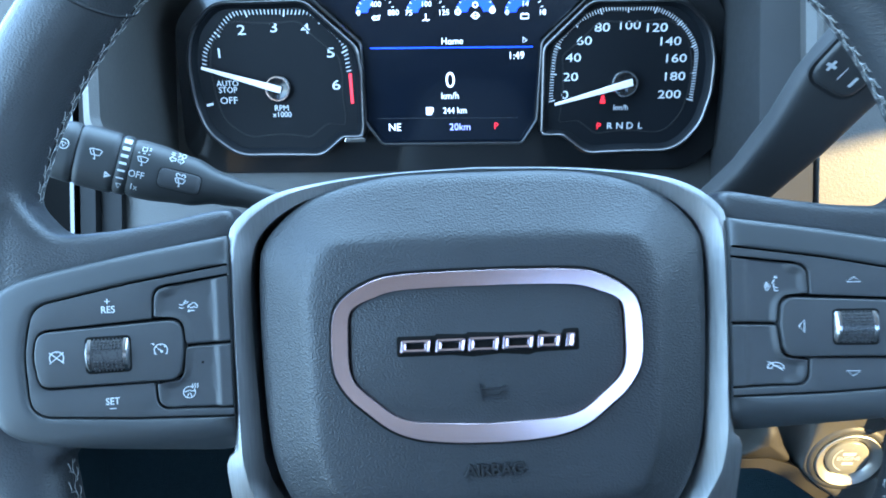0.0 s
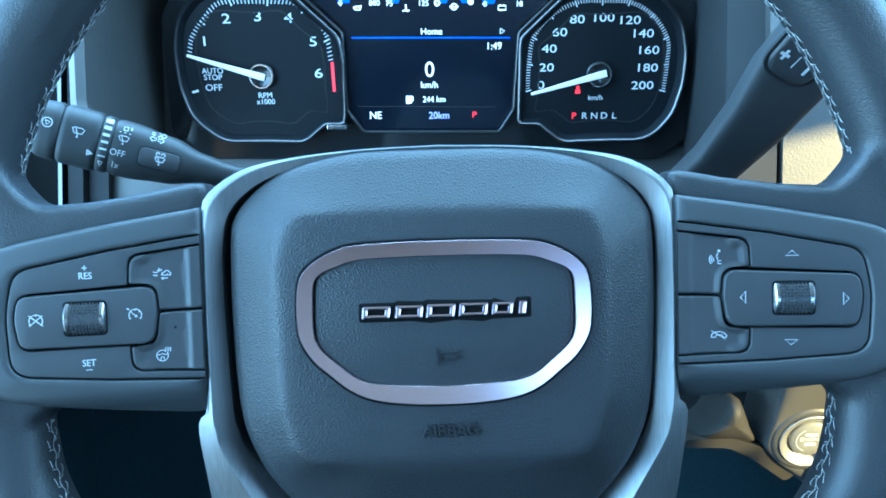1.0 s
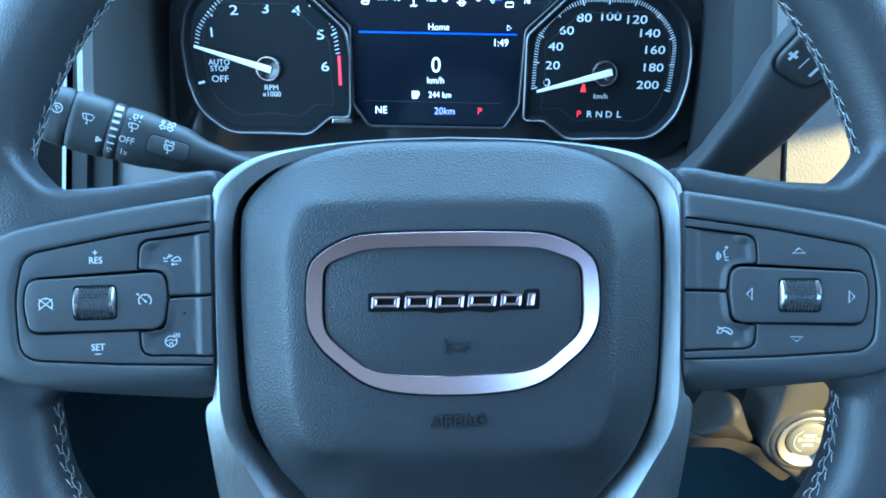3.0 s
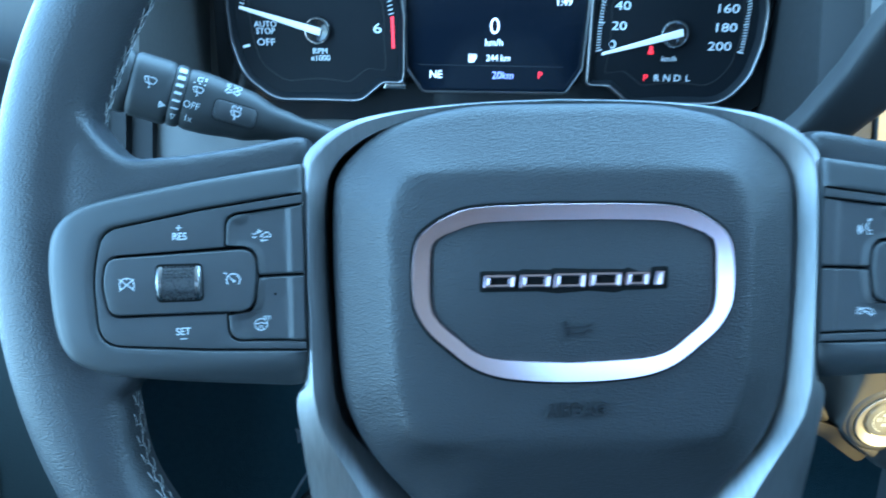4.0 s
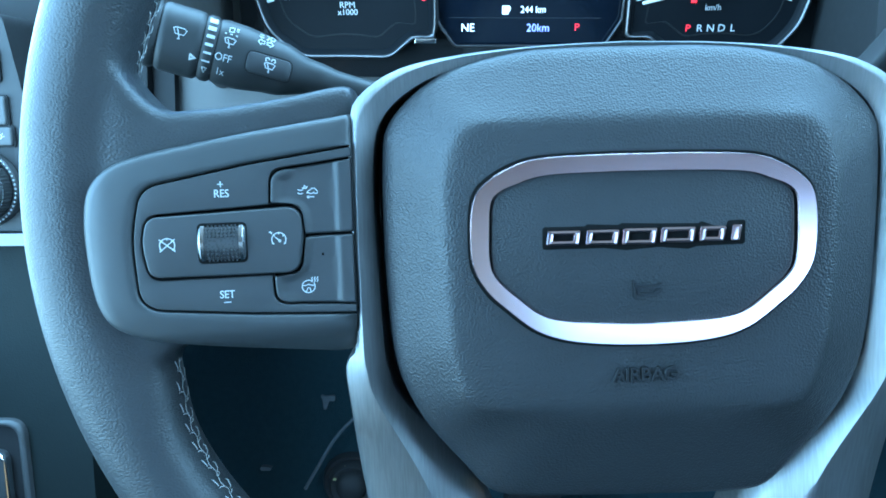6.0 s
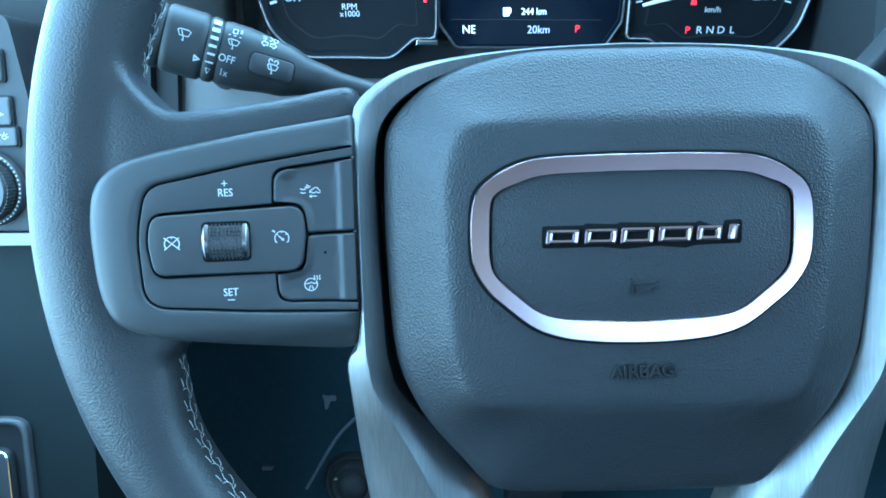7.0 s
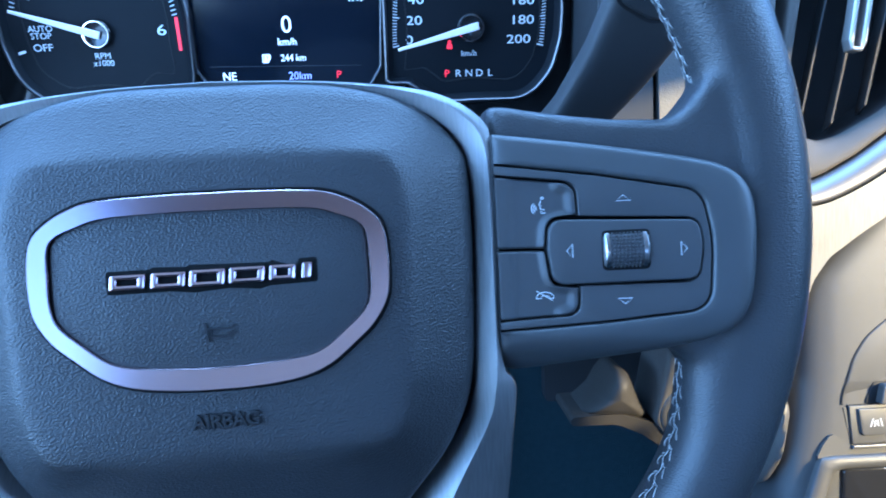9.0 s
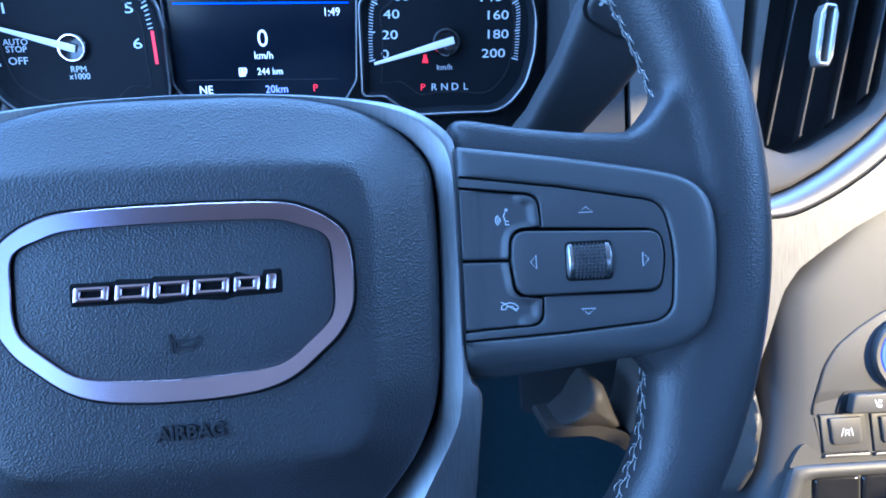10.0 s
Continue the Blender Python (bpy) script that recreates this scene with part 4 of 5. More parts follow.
def lever(s0, s1, n, ease=0.0008, grow=0.0):
    rings = []
    for k in range(n + 1):
        s = s0 + (s1 - s0) * k / n
        h, d = stalk_half(s)
        cut = ease if k in (0, n) else 0
        rings.append([(s, b, a) for a, b in superellipse(h + grow - cut, d + grow - cut, 40, 2.5)])
    return loft(rings, cap_first=True, cap_last=True)


part("end_cap", lever(-0.0375, -0.0276, 6), stalk_plastic, stalk)
part("lever", lever(-0.0268, -0.0102, 12), stalk_plastic, stalk)
part("ring_band", lever(-0.0097, -0.0045, 4, grow=-0.0003), stalk_plastic, stalk)
part("lever_root", lever(-0.0040, 0.075, 30), stalk_plastic, stalk)
part("lever_core", lever(-0.0365, 0.012, 10, grow=-0.0012), recess, stalk)


def on_stalk(s, w, lift=0.0003, turn=0):
    base = shift(s, 0, w, turn)

    def put(p):
        q = base(p)
        h, d = stalk_half(q.x)
        return Vector((q.x, -d * max(0.0, 1 - min(1, abs(q.z / h)) ** 2.5) ** (1 / 2.5) - lift + p[1], q.z))
    return put


def stalk_mark(lines, s, w, width=0.0004, lift=0.0003):
    part("symbol", strokes(S(lines), width, 0.0001, put=on_stalk(s, w, lift)), stalk_ink, stalk, smooth=0)


wiper = [[(-3.2, 2.2), (-1.8, 2.8), (1.8, 2.8), (3.2, 2.2), (2.2, -0.4), (-2.0, -0.4), (-3.2, 2.2)], [(0, -2.6), (0, -1.2), (-1.4, 2.2)], [(-0.6, -2.6), (0.6, -2.6)]]
small = lambda lines, k: [[(x * k, z * k) for x, z in line] for line in lines]
stalk_mark(small(wiper, 0.82), -0.0190, 0.0016)
stalk_mark(small(wiper, 0.72) + [[(-2.6, 3.6), (-1.8, 3.6)], [(-0.5, 3.7), (0.5, 3.7)], [(1.8, 3.6), (2.6, 3.6)]], 0.0006, 0.0036)
stalk_mark([[(-1.2, 1.2), (1.2, 0), (-1.2, -1.2), (-1.2, 1.2)], [(-1.0, 0.6), (0.6, 0), (-1.0, -0.6)]], -0.0122, -0.0062, 0.0006)
stalk_mark([[(-1.0, 1.0), (1.0, 1.0), (0, -1.0), (-1.0, 1.0)]], -0.0071, -0.0098, 0.0004, 0.0)
for k in range(6):
    stalk_mark([[(-1.6, 0), (1.6, 0)]], -0.0071, 0.0108 - k * 0.0034, 0.0019 - 0.00026 * k, 0.0)
part("lettering", lettering("OFF", 0.0044, 0.00005, 0.9, on_stalk(-0.0006, -0.0030)), stalk_ink, stalk, smooth=0)
part("lettering", lettering("1x", 0.0040, 0.00005, 0.9, on_stalk(-0.0008, -0.0088)), stalk_ink, stalk, smooth=0)
stalk_mark([[(-1.6, -1.0), (-1.6, 0.8), (0.2, 1.0), (0.2, -0.8), (-1.6, -1.0)], [(1.2, 0.9), (2.2, 0.9)], [(1.2, 0), (2.2, 0)]], 0.0012, 0.0092)
arrows = [[(-3.2, 0), (-1.8, 1.4), (-1.8, 0.6), (-0.5, 0.6), (-0.5, -0.6), (-1.8, -0.6), (-1.8, -1.4), (-3.2, 0)]]
stalk_mark(arrows + [[(-x, z) for x, z in arrows[0]]], 0.0148, 0.0080)
stalk_mark([[(-3.4, 0.5), (-1.6, 0.5)], [(-3.4, -0.5), (-1.6, -0.5)], arc(-0.4, 0, 1.0, -90, 90, 6), arc(2.2, 0, 1.0, 0, 360, 8)], 0.0152, 0.0106, 0.0004)
stalk_mark([arc(0, 0, 2.2, 0, 360, 12), [(-0.9, 0.9), (1.2, 0.4), (0.0, -1.2), (-0.9, 0.9)]], -0.0325, 0.0028)
btn = box_outline(0.0180, -0.0012, 0.0185, 0.0086, 0.0026)
face = lambda v: Vector((v.x, v.y - stalk_half(v.x)[1] * max(0.0, 1 - min(1, abs(v.z / stalk_half(v.x)[0])) ** 2.5) ** 0.4, v.z))
part("button_gap", plate(box_outline(0.0180, -0.0012, 0.0197, 0.0098, 0.0031), -0.0003, 0.002, 0, bend=face), recess, stalk)
washer = part("washer_button", plate(btn, -0.0007, 0.002, 0.0005, 2, bend=face), key_black, stalk)
part("symbol", strokes(S(small(wiper, 0.7) + [arc(-1.3, 3.2, 0.8, 0, 250, 6), arc(1.2, 3.2, 0.8, -60, 200, 6)]), 0.00045, 0.0001, put=on_stalk(0.0182, -0.0018, 0.0009)), ink, washer, smooth=0)

# ---- column shift lever ----
GX = Vector((0.057, -0.062, 0.073)).normalized()
gn = Vector((0.25, -0.9, -0.2))
gn = (gn - GX * gn.dot(GX)).normalized()
gs = gn.cross(GX)
SHIFT = Matrix.Translation((0.1685, 0.1170, 0.1012)) @ Matrix(((GX.x, -gn.x, gs.x), (GX.y, -gn.y, gs.y), (GX.z, -gn.z, gs.z))).to_4x4()
shifter = thing("shift_lever", "black plastic column shift lever with a plus and minus button", "shift lever", SHIFT)


def shift_lever_mesh():
    rings = []
    for s, h, d, mid in ((-0.13, 0.0120, 0.012, -0.012), (-0.09, 0.0140, 0.013, -0.0115), (-0.057, 0.0145, 0.0135, -0.0125), (-0.025, 0.0182, 0.0135, -0.0105), (0.0, 0.0215, 0.0135, -0.0060), (0.025, 0.0228, 0.0135, -0.0045), (0.06, 0.0235, 0.0135, -0.002), (0.08, 0.0225, 0.0115, 0.0), (0.088, 0.016, 0.008, 0.0)):
        rings.append([(s, b * 0.64 - 0.36 * d, a + mid) for a, b in superellipse(h, d, 44, 3.6)])
    return loft(rings, cap_first=True, cap_last=True)


part("lever", shift_lever_mesh(), dash_dark, shifter, smooth=40)
button_gap = rounded([(0.0006, -0.0114, 0.010), (0.0010, 0.0188, 0.011), (0.050, 0.0212, 0.004), (0.050, -0.0118, 0.004)], 8)
button_top = rounded([(0.0020, -0.0100, 0.0092), (0.0024, 0.0174, 0.0102), (0.049, 0.0198, 0.004), (0.049, -0.0104, 0.004)], 8)
part("button_gap", plate(button_gap, -0.0139, -0.012, 0), recess, shifter)
gear_button = part("tap_button", plate(button_top, -0.0158, -0.012, 0.0034, 5), key_black, shifter, smooth=50)
part("plus_sign", strokes(S([[(-2.7, 0), (2.7, 0)], [(0, -2.7), (0, 2.7)]]), 0.0015, 0.0001, put=shift(0.0130, -0.0159, 0.0128)), ink, gear_button, smooth=0)
part("divider_line", strokes(S([[(-3.0, 0), (3.6, 0)]]), 0.0005, 0.0001, put=shift(0.0122, -0.0159, 0.0052)), ink, gear_button, smooth=0)
part("minus_sign", strokes(S([[(-2.7, 0), (2.7, 0)]]), 0.0015, 0.0001, put=shift(0.0115, -0.0159, -0.0026)), ink, gear_button, smooth=0)


# ---- dashboard ----
def slab(x0, x1, y0, y1, z0, z1, edge=0.002):
    return plate(rounded([(x0, z0, edge * 2), (x1, z0, edge * 2), (x1, z1, edge * 2), (x0, z1, edge * 2)], 3), y0, y1, edge)


single("cluster_surround", slab(-0.262, 0.19, 0.312, 0.36, -0.06, 0.26, 0.004), dash_skin, "dark plastic surround behind the instrument cluster", "dashboard trim", kind="structure")
# hood over the dials
hood = []
for y, k in ((0.34, 1.0), (0.25, 1.02), (0.20, 1.03), (0.195, 1.05), (0.20, 1.08), (0.34, 1.10)):
    hood.append([(x * k - 0.012, y, 0.115 + (z - 0.005) * k + (0.34 - y) * 0.25) for x, z in rounded(mm([(-205, -50, 10), (-203, 60, 40), (-155, 112, 40), (155, 112, 40), (203, 60, 40), (205, -50, 10)]), 8)])
single("cluster_hood", loft(hood, closed=False), dash_skin, "black vinyl hood round the instrument cluster", "dashboard trim", kind="structure")

single("column_shroud", loft([[(0.002 + a, y, -0.012 + b + dz) for a, b in superellipse(w, h, 40, 3)] for y, w, h, dz in ((0.05, 0.050, 0.048, 0), (0.10, 0.056, 0.050, 0), (0.22, 0.062, 0.052, 0.004), (0.31, 0.064, 0.054, 0.01))], cap_first=True), dash_hard, "black plastic steering column shroud", "column shroud", kind="structure")

# panels right of the column
side = [(0.1765, -0.03), (0.2055, -0.03, 0.004), (0.2055, 0.10, 0.004), (0.200, 0.22), (0.1765, 0.22)]
single("side_panel", plate(rounded(side), 0.205, 0.30, 0.006, 3, bend=lambda v: Vector((v.x, v.y + (0.2055 - v.x) * 0.25, v.z))), dash_dark, "black vinyl panel beside the steering column", "dashboard trim", kind="structure")
right = [(0.2085, -0.04, 0.004), (0.270, -0.04, 0.004), (0.268, 0.03, 0.01), (0.285, 0.22), (0.2085, 0.22, 0.004)]
single("dash_panel", plate(rounded(right), 0.203, 0.30, 0.005, 3), dash_skin, "black grained vinyl dash panel beside the air vent", "dashboard trim", kind="structure")

lean = lambda v: Vector((v[0], v[1] - 0.42 * (v[2] + 0.1295) * (1 - min(1.0, max(0.0, (v[0] - 0.262) / 0.012))), v[2]))


def leaned(bm):
    for v in bm.verts:
        v.co = lean(v.co)
    return bm


# rounded panel left of the start button, in the outline of a sunlit patch
fin = star(rounded([(0.166, -0.1325, 0.003), (0.1795, -0.1190, 0.012), (0.1840, -0.1080, 0.008), (0.1890, -0.1000, 0.008), (0.1965, -0.1020, 0.008), (0.2005, -0.1105, 0.01), (0.2065, -0.1240, 0.01), (0.2160, -0.1385, 0.006)], 8), 0.190, -0.118, 96)
mid_ = [(0.190, -0.118)] * 96
single("knee_lit_patch", leaned(loft([at_depth(blend(fin, mid_, f), y) for f, y in ((0, 0.285), (0, 0.250), (0.06, 0.2455), (0.18, 0.2405), (0.35, 0.2365), (0.6, 0.2338), (0.97, 0.2325))], cap_last=True)), knee_skin, "black vinyl panel under the column, shaped as its sunlit patch", "dashboard trim", kind="structure", smooth=60)
# panel round the start button, swelling out towards the centre stack
BX0, BZ0 = 0.2425, -0.1295
knee_edge = star(rounded([(0.2180, -0.050), (0.2165, -0.095, 0.02), (0.2150, -0.120, 0.02), (0.2130, -0.1370, 0.010), (0.228, -0.1520, 0.03), (0.252, -0.1720, 0.02), (0.276, -0.1790, 0.012), (0.2840, -0.1480, 0.03), (0.2880, -0.1240, 0.02), (0.2840, -0.1060, 0.02), (0.275, -0.085, 0.02), (0.276, -0.050)], 8), BX0, BZ0, 120)
hole = [(BX0 + 0.0262 * math.cos(2 * math.pi * k / 120), BZ0 + 0.0240 * math.sin(2 * math.pi * k / 120)) for k in range(120)]
swell = lambda v: Vector((v.x, v.y - 0.031 * min(1.0, max(0.0, (v.x - 0.2640) / 0.018)) ** 1.2, v.z))
bm = leaned(loft([at_depth(blend(knee_edge, hole, f), y) for f, y in ((0, 0.285), (0, 0.2400), (0.06, 0.2370), (0.16, 0.2348), (0.3, 0.2334), (0.55, 0.2327), (0.8, 0.2325), (1.0, 0.2327), (1.0, 0.24))]))
for v in bm.verts:
    if v.co.y < 0.275:
        v.co = swell(v.co)
single("button_panel", bm, dash_skin, "black vinyl panel round the start button", "dashboard trim", kind="structure", smooth=60)
lip = [(0.160, -0.1300, 0.003), (0.192, -0.1290, 0.02), (0.212, -0.1365, 0.02), (0.240, -0.1580, 0.02), (0.234, -0.1660, 0.006), (0.206, -0.1450, 0.02), (0.190, -0.1370, 0.02), (0.160, -0.1365, 0.003)]
single("panel_lip", leaned(plate(rounded(lip, 8), 0.2352, 0.29, 0.0040, 6)), knee_skin, "black vinyl lower lip of the dashboard", "dashboard trim", kind="structure", smooth=60)
# dark slab stands for the shadow between the sunlit parts
single("panel_shade", slab(0.16, 0.30, 0.335, 0.35, -0.15, 0.0, 0.002), recess, "dark slab for the shadow between two sunlit parts of the dash", "dashboard trim", kind="structure")

# start button
START = Matrix.Translation((BX0, 0.2328, BZ0)) @ Matrix.Rotation(radians(22.8), 4, "X")
start = thing("start_button", "round engine start button in a satin metal ring", "start button", START)


def disc(radii, cap=True, n=56):
    rows = [[(r * math.cos(2 * math.pi * k / n), y, r * math.sin(2 * math.pi * k / n)) for k in range(n)] for r, y in radii]
    return loft(rows, cap_last=cap)


part("collar", disc([(0.0278, 0.003), (0.0262, -0.0004), (0.0240, -0.0016), (0.0222, -0.0014), (0.0218, 0.002)], False), dash_hard, start, smooth=50)
part("ring", disc([(0.0215, 0.002), (0.0214, -0.0022), (0.0208, -0.0026), (0.0176, -0.0010), (0.0150, 0.0012), (0.0144, 0.003)], False), satin_ring, start, "satin metal ring", smooth=50)
cap = part("push_cap", disc([(0.0142, 0.003), (0.0140, 0.0004), (0.0130, -0.0006), (0.006, -0.0006), (0.0005, -0.0006)]), gloss_grey, start, smooth=50)
part("lettering", lettering("ENGINE", 0.0044, 0.0001, 0.95, shift(0, -0.0008, 0.0008)), ink, cap, smooth=0)
part("print_bar", strokes(S([[(-4.2, 4.6), (4.2, 4.6)], [(-3.6, -3.4), (3.6, -3.4)]]), 0.0022, 0.0001, put=shift(0, -0.0008, 0)), ink, cap, smooth=0)
part("print_arc", strokes(S([arc(0, 0, 9.6, 120, 250, 16)]), 0.0005, 0.0001, put=shift(0, -0.0008, 0)), ink, cap, smooth=0)

# air vent
vent = thing("air_vent", "air vent with upright black slats and a chrome slider", "air vent", Matrix.Translation((0.33, 0.21, 0.08)))
throat = rounded([(-0.0445, -0.025, 0.006), (-0.040, -0.036, 0.006), (-0.023, -0.0424, 0.012), (-0.0111, -0.0396, 0.012), (0.0092, -0.029, 0.02), (0.0262, -0.0183, 0.014), (0.0346, -0.0072, 0.012), (0.042, 0.03, 0.02), (0.055, 0.12), (-0.022, 0.12), (-0.0409, 0.0055, 0.02)], 6)
edge_out = rounded([(-0.054, -0.0700, 0.004), (-0.0414, -0.0668), (-0.0258, -0.0618, 0.02), (-0.0061, -0.0514, 0.03), (0.0153, -0.0365, 0.03), (0.0274, -0.0258, 0.03), (0.055, 0.004, 0.03), (0.075, 0.05), (0.09, 0.13), (-0.034, 0.13), (-0.0491, 0.008, 0.02), (-0.053, -0.03, 0.01)], 6)
eo, ei = star(edge_out, 0.004, 0.03, 140), star(throat, 0.004, 0.03, 140)
part("throat", plate(ei, 0.045, 0.05, 0), recess, vent)
part("throat_wall", loft([at_depth(blend(eo, ei, 0.97), 0.0035), at_depth(ei, 0.012), at_depth(ei, 0.046)]), recess, vent, smooth=50)
part("vent_frame", loft([at_depth(eo, 0.036), at_depth(eo, -0.004), at_depth(blend(eo, ei, 0.04), -0.0056), at_depth(blend(eo, ei, 0.2), -0.0064), at_depth(blend(eo, ei, 0.5), -0.0052), at_depth(blend(eo, ei, 0.8), -0.0018), at_depth(blend(eo, ei, 0.94), 0.0015), at_depth(ei, 0.006)]), matt_trim, vent, smooth=60)
for x, z0 in ((-0.0347, -0.0361), (-0.0145, -0.0321), (0.0058, -0.0223), (0.0270, -0.0080)):
    bm = plate(rounded([(0.0, 0.0, 0.001), (0.018, -0.004, 0.002), (0.022, 0.16), (-0.002, 0.16)], 3), -0.0006, 0.0006, 0.0004, 2)
    turn_ = Matrix.Translation((x, 0.005, z0)) @ Matrix.Rotation(radians(12), 4, "Y") @ Matrix.Rotation(radians(74), 4, "Z")
    for v in bm.verts:
        v.co = turn_ @ v.co
    part("slat", bm, dash_dark, vent)
tab_out, tab_in = rounded(mm([(-3.2, -18, 1.5), (3.2, -18, 1.5), (5.4, -12, 2), (5.4, 12, 2), (3.2, 18, 1.5), (-3.2, 18, 1.5), (-5.4, 12, 2), (-5.4, -12, 2)])), rounded(mm([(-2.2, -15.5, 1), (2.2, -15.5, 1), (2.2, -11, 1), (2.2, 11, 1), (2.2, 15.5, 1), (-2.2, 15.5, 1), (-2.2, 11, 1), (-2.2, -11, 1)]))
bm = frame_ring(tab_out, tab_in, -0.004, 0.004, 0.0006, 0.0006)
for v in bm.verts:
    v.co = Matrix.Translation((-0.0045, -0.0035, 0.0258)) @ Matrix.Rotation(radians(8), 4, "Y") @ v.co
part("slider", bm, satin_ring, vent, "chrome vent slider", smooth=50)

# silver band, brushed trim and centre stack
band_top = [(0.255, 0.0105), (0.270, 0.0105), (0.2886, 0.0125), (0.3042, 0.0174), (0.3239, 0.0277), (0.3453, 0.0425), (0.3574, 0.0530), (0.385, 0.083), (0.410, 0.13)]
band_low = [(0.255, 0.0015), (0.270, 0.0005), (0.2880, 0.0005), (0.3030, 0.0022), (0.3194, 0.0086), (0.3359, 0.0175), (0.3562, 0.0317), (0.390, 0.062), (0.440, 0.12)]
tops, lows = ([(p.x, p.y) for p in spline([(x, z, 0) for x, z in pts], 60)] for pts in (band_top, band_low))
single("silver_band", loft([at_depth(blend(tops, lows, f), y) for f, y in ((0, 0.22), (0, 0.2050), (0.06, 0.2025), (0.2, 0.1998), (0.4, 0.1978), (0.62, 0.1966), (0.82, 0.1964), (0.94, 0.1970), (0.98, 0.1985), (0.98, 0.21))], closed=False), satin_silver, "smooth satin silver band under the air vent", "dashboard trim", kind="structure", smooth=60)
silver = [(0.2737, -0.1045), (0.262, -0.06, 0.03), (0.262, 0.0002)] + [(x, z - 0.0004) for x, z in lows[8:]] + [(0.45, 0.08), (0.45, 0.03), (0.400, 0.020, 0.04), (0.364, 0.0060, 0.04), (0.3395, -0.0066, 0.04), (0.3214, -0.0181, 0.04), (0.3051, -0.0297, 0.02), (0.2960, -0.0425, 0.02), (0.2849, -0.0751, 0.03)]
single("silver_trim", plate(rounded(silver, 8), 0.1970, 0.24, 0.0012, 3), brushed_pale, "brushed silver dash trim sweeping under the air vent", "dashboard trim", kind="structure", smooth=50)

stack = []
for z in np.linspace(0.03, -0.30, 24):
    s = max(0.0, (z + 0.045) * 0.9) if z > -0.045 else max(0.0, (-0.11 - z)) * -0.12
    stack.append([(p.x + s, p.y, float(z)) for p in spline([(0.288, 0.300, 0), (0.2885, 0.255, 0), (0.2895, 0.225, 0), (0.2925, 0.2110, 0), (0.300, 0.2040, 0), (0.316, 0.2012, 0), (0.36, 0.2005, 0), (0.46, 0.2005, 0)], 26)])
single("centre_stack", loft(stack, closed=False), dash_hard, "black vinyl side of the centre stack", "centre stack", kind="structure", smooth=60)
def control_face(outline):
    """The upper face stands upright; below a soft break it falls back."""
    bm = plate(rounded(outline, 8), 0.1998, 0.215, 0.0007, 3)
    for z, gap in ((-0.1045, 0.0006), (-0.1060, 0.0006)):
        bmesh.ops.bisect_plane(bm, geom=list(bm.verts) + list(bm.edges) + list(bm.faces), plane_co=(0, 0, z), plane_no=(0, 0, 1))
    for v in bm.verts:
        v.co.y += 0.16 * max(0.0, -0.1045 - v.co.z) * (1 if v.co.y < 0.21 else 0)
    return bm


controls = [(0.3153, -0.1202, 0.002), (0.3159, -0.1138, 0.02), (0.3224, -0.0904, 0.03), (0.3298, -0.0780, 0.03), (0.3427, -0.0678, 0.03), (0.3577, -0.0587, 0.04), (0.46, -0.025), (0.46, -0.1202)]
single("control_panel", control_face(controls), dash_hard, "matt black control panel on the centre stack", "control panel", kind="structure")
seam = [(x, 0.2008, z) for x, z in rounded(controls[:6] + [(0.40, -0.044)], 8)[3:]]
single("panel_seam", tube(seam, 0.0006, 6), recess, "dark seam round the control panel", "dashboard trim", kind="structure")
single("button_deck", plate(rounded([(0.3165, -0.1210), (0.46, -0.1210), (0.46, -0.147), (0.3220, -0.147)]), 0.2006, 0.212, 0.0006), dash_hard, "dark deck behind the centre stack buttons", "dashboard trim", kind="structure")

dial = thing("control_dial", "rotary dial with a dark ring and a blue face", "dial", Matrix.Translation((0.3735, 0.1990, -0.0838)))
part("dial_ring", disc([(0.0232, 0.0), (0.0230, -0.003), (0.0220, -0.0042), (0.0195, -0.0040), (0.0182, -0.002)], False), dash_hard, dial, "dark ring")
part("dial_face", disc([(0.0184, -0.0005), (0.0180, -0.0030), (0.001, -0.0034)]), lit_blue, dial, "blue lit face")

heater = thing("seat_heater_switch", "grey seat heater switch with a white seat symbol", "switch", Matrix.Translation((0.3560, 0.2005, -0.1125)))
part("well", plate(rounded([(-0.027, -0.0068, 0.002), (0.03, -0.0068), (0.03, 0.0070), (-0.022, 0.0070, 0.003)]), -0.0008, 0.002, 0.0003), recess, heater)
paddle = part("paddle", plate(rounded([(-0.0205, -0.0058, 0.0015), (0.03, -0.0058), (0.03, 0.0060), (-0.0185, 0.0060, 0.003)]), -0.0065, 0.0, 0.0016, 4), dash_hard, heater, smooth=50)
part("symbol", strokes(S([[(-2.0, 2.4), (-0.8, -1.0), (2.4, -1.2)], [(-1.0, -1.2), (0.6, -2.2), (2.2, -2.2)], [(0.4, 2.4), (0.2, 0.2)], [(1.8, 2.2), (1.6, 0.2)]]), 0.0008, 0.0001, put=shift(-0.004, -0.0066, 0)), ink, paddle, smooth=0)


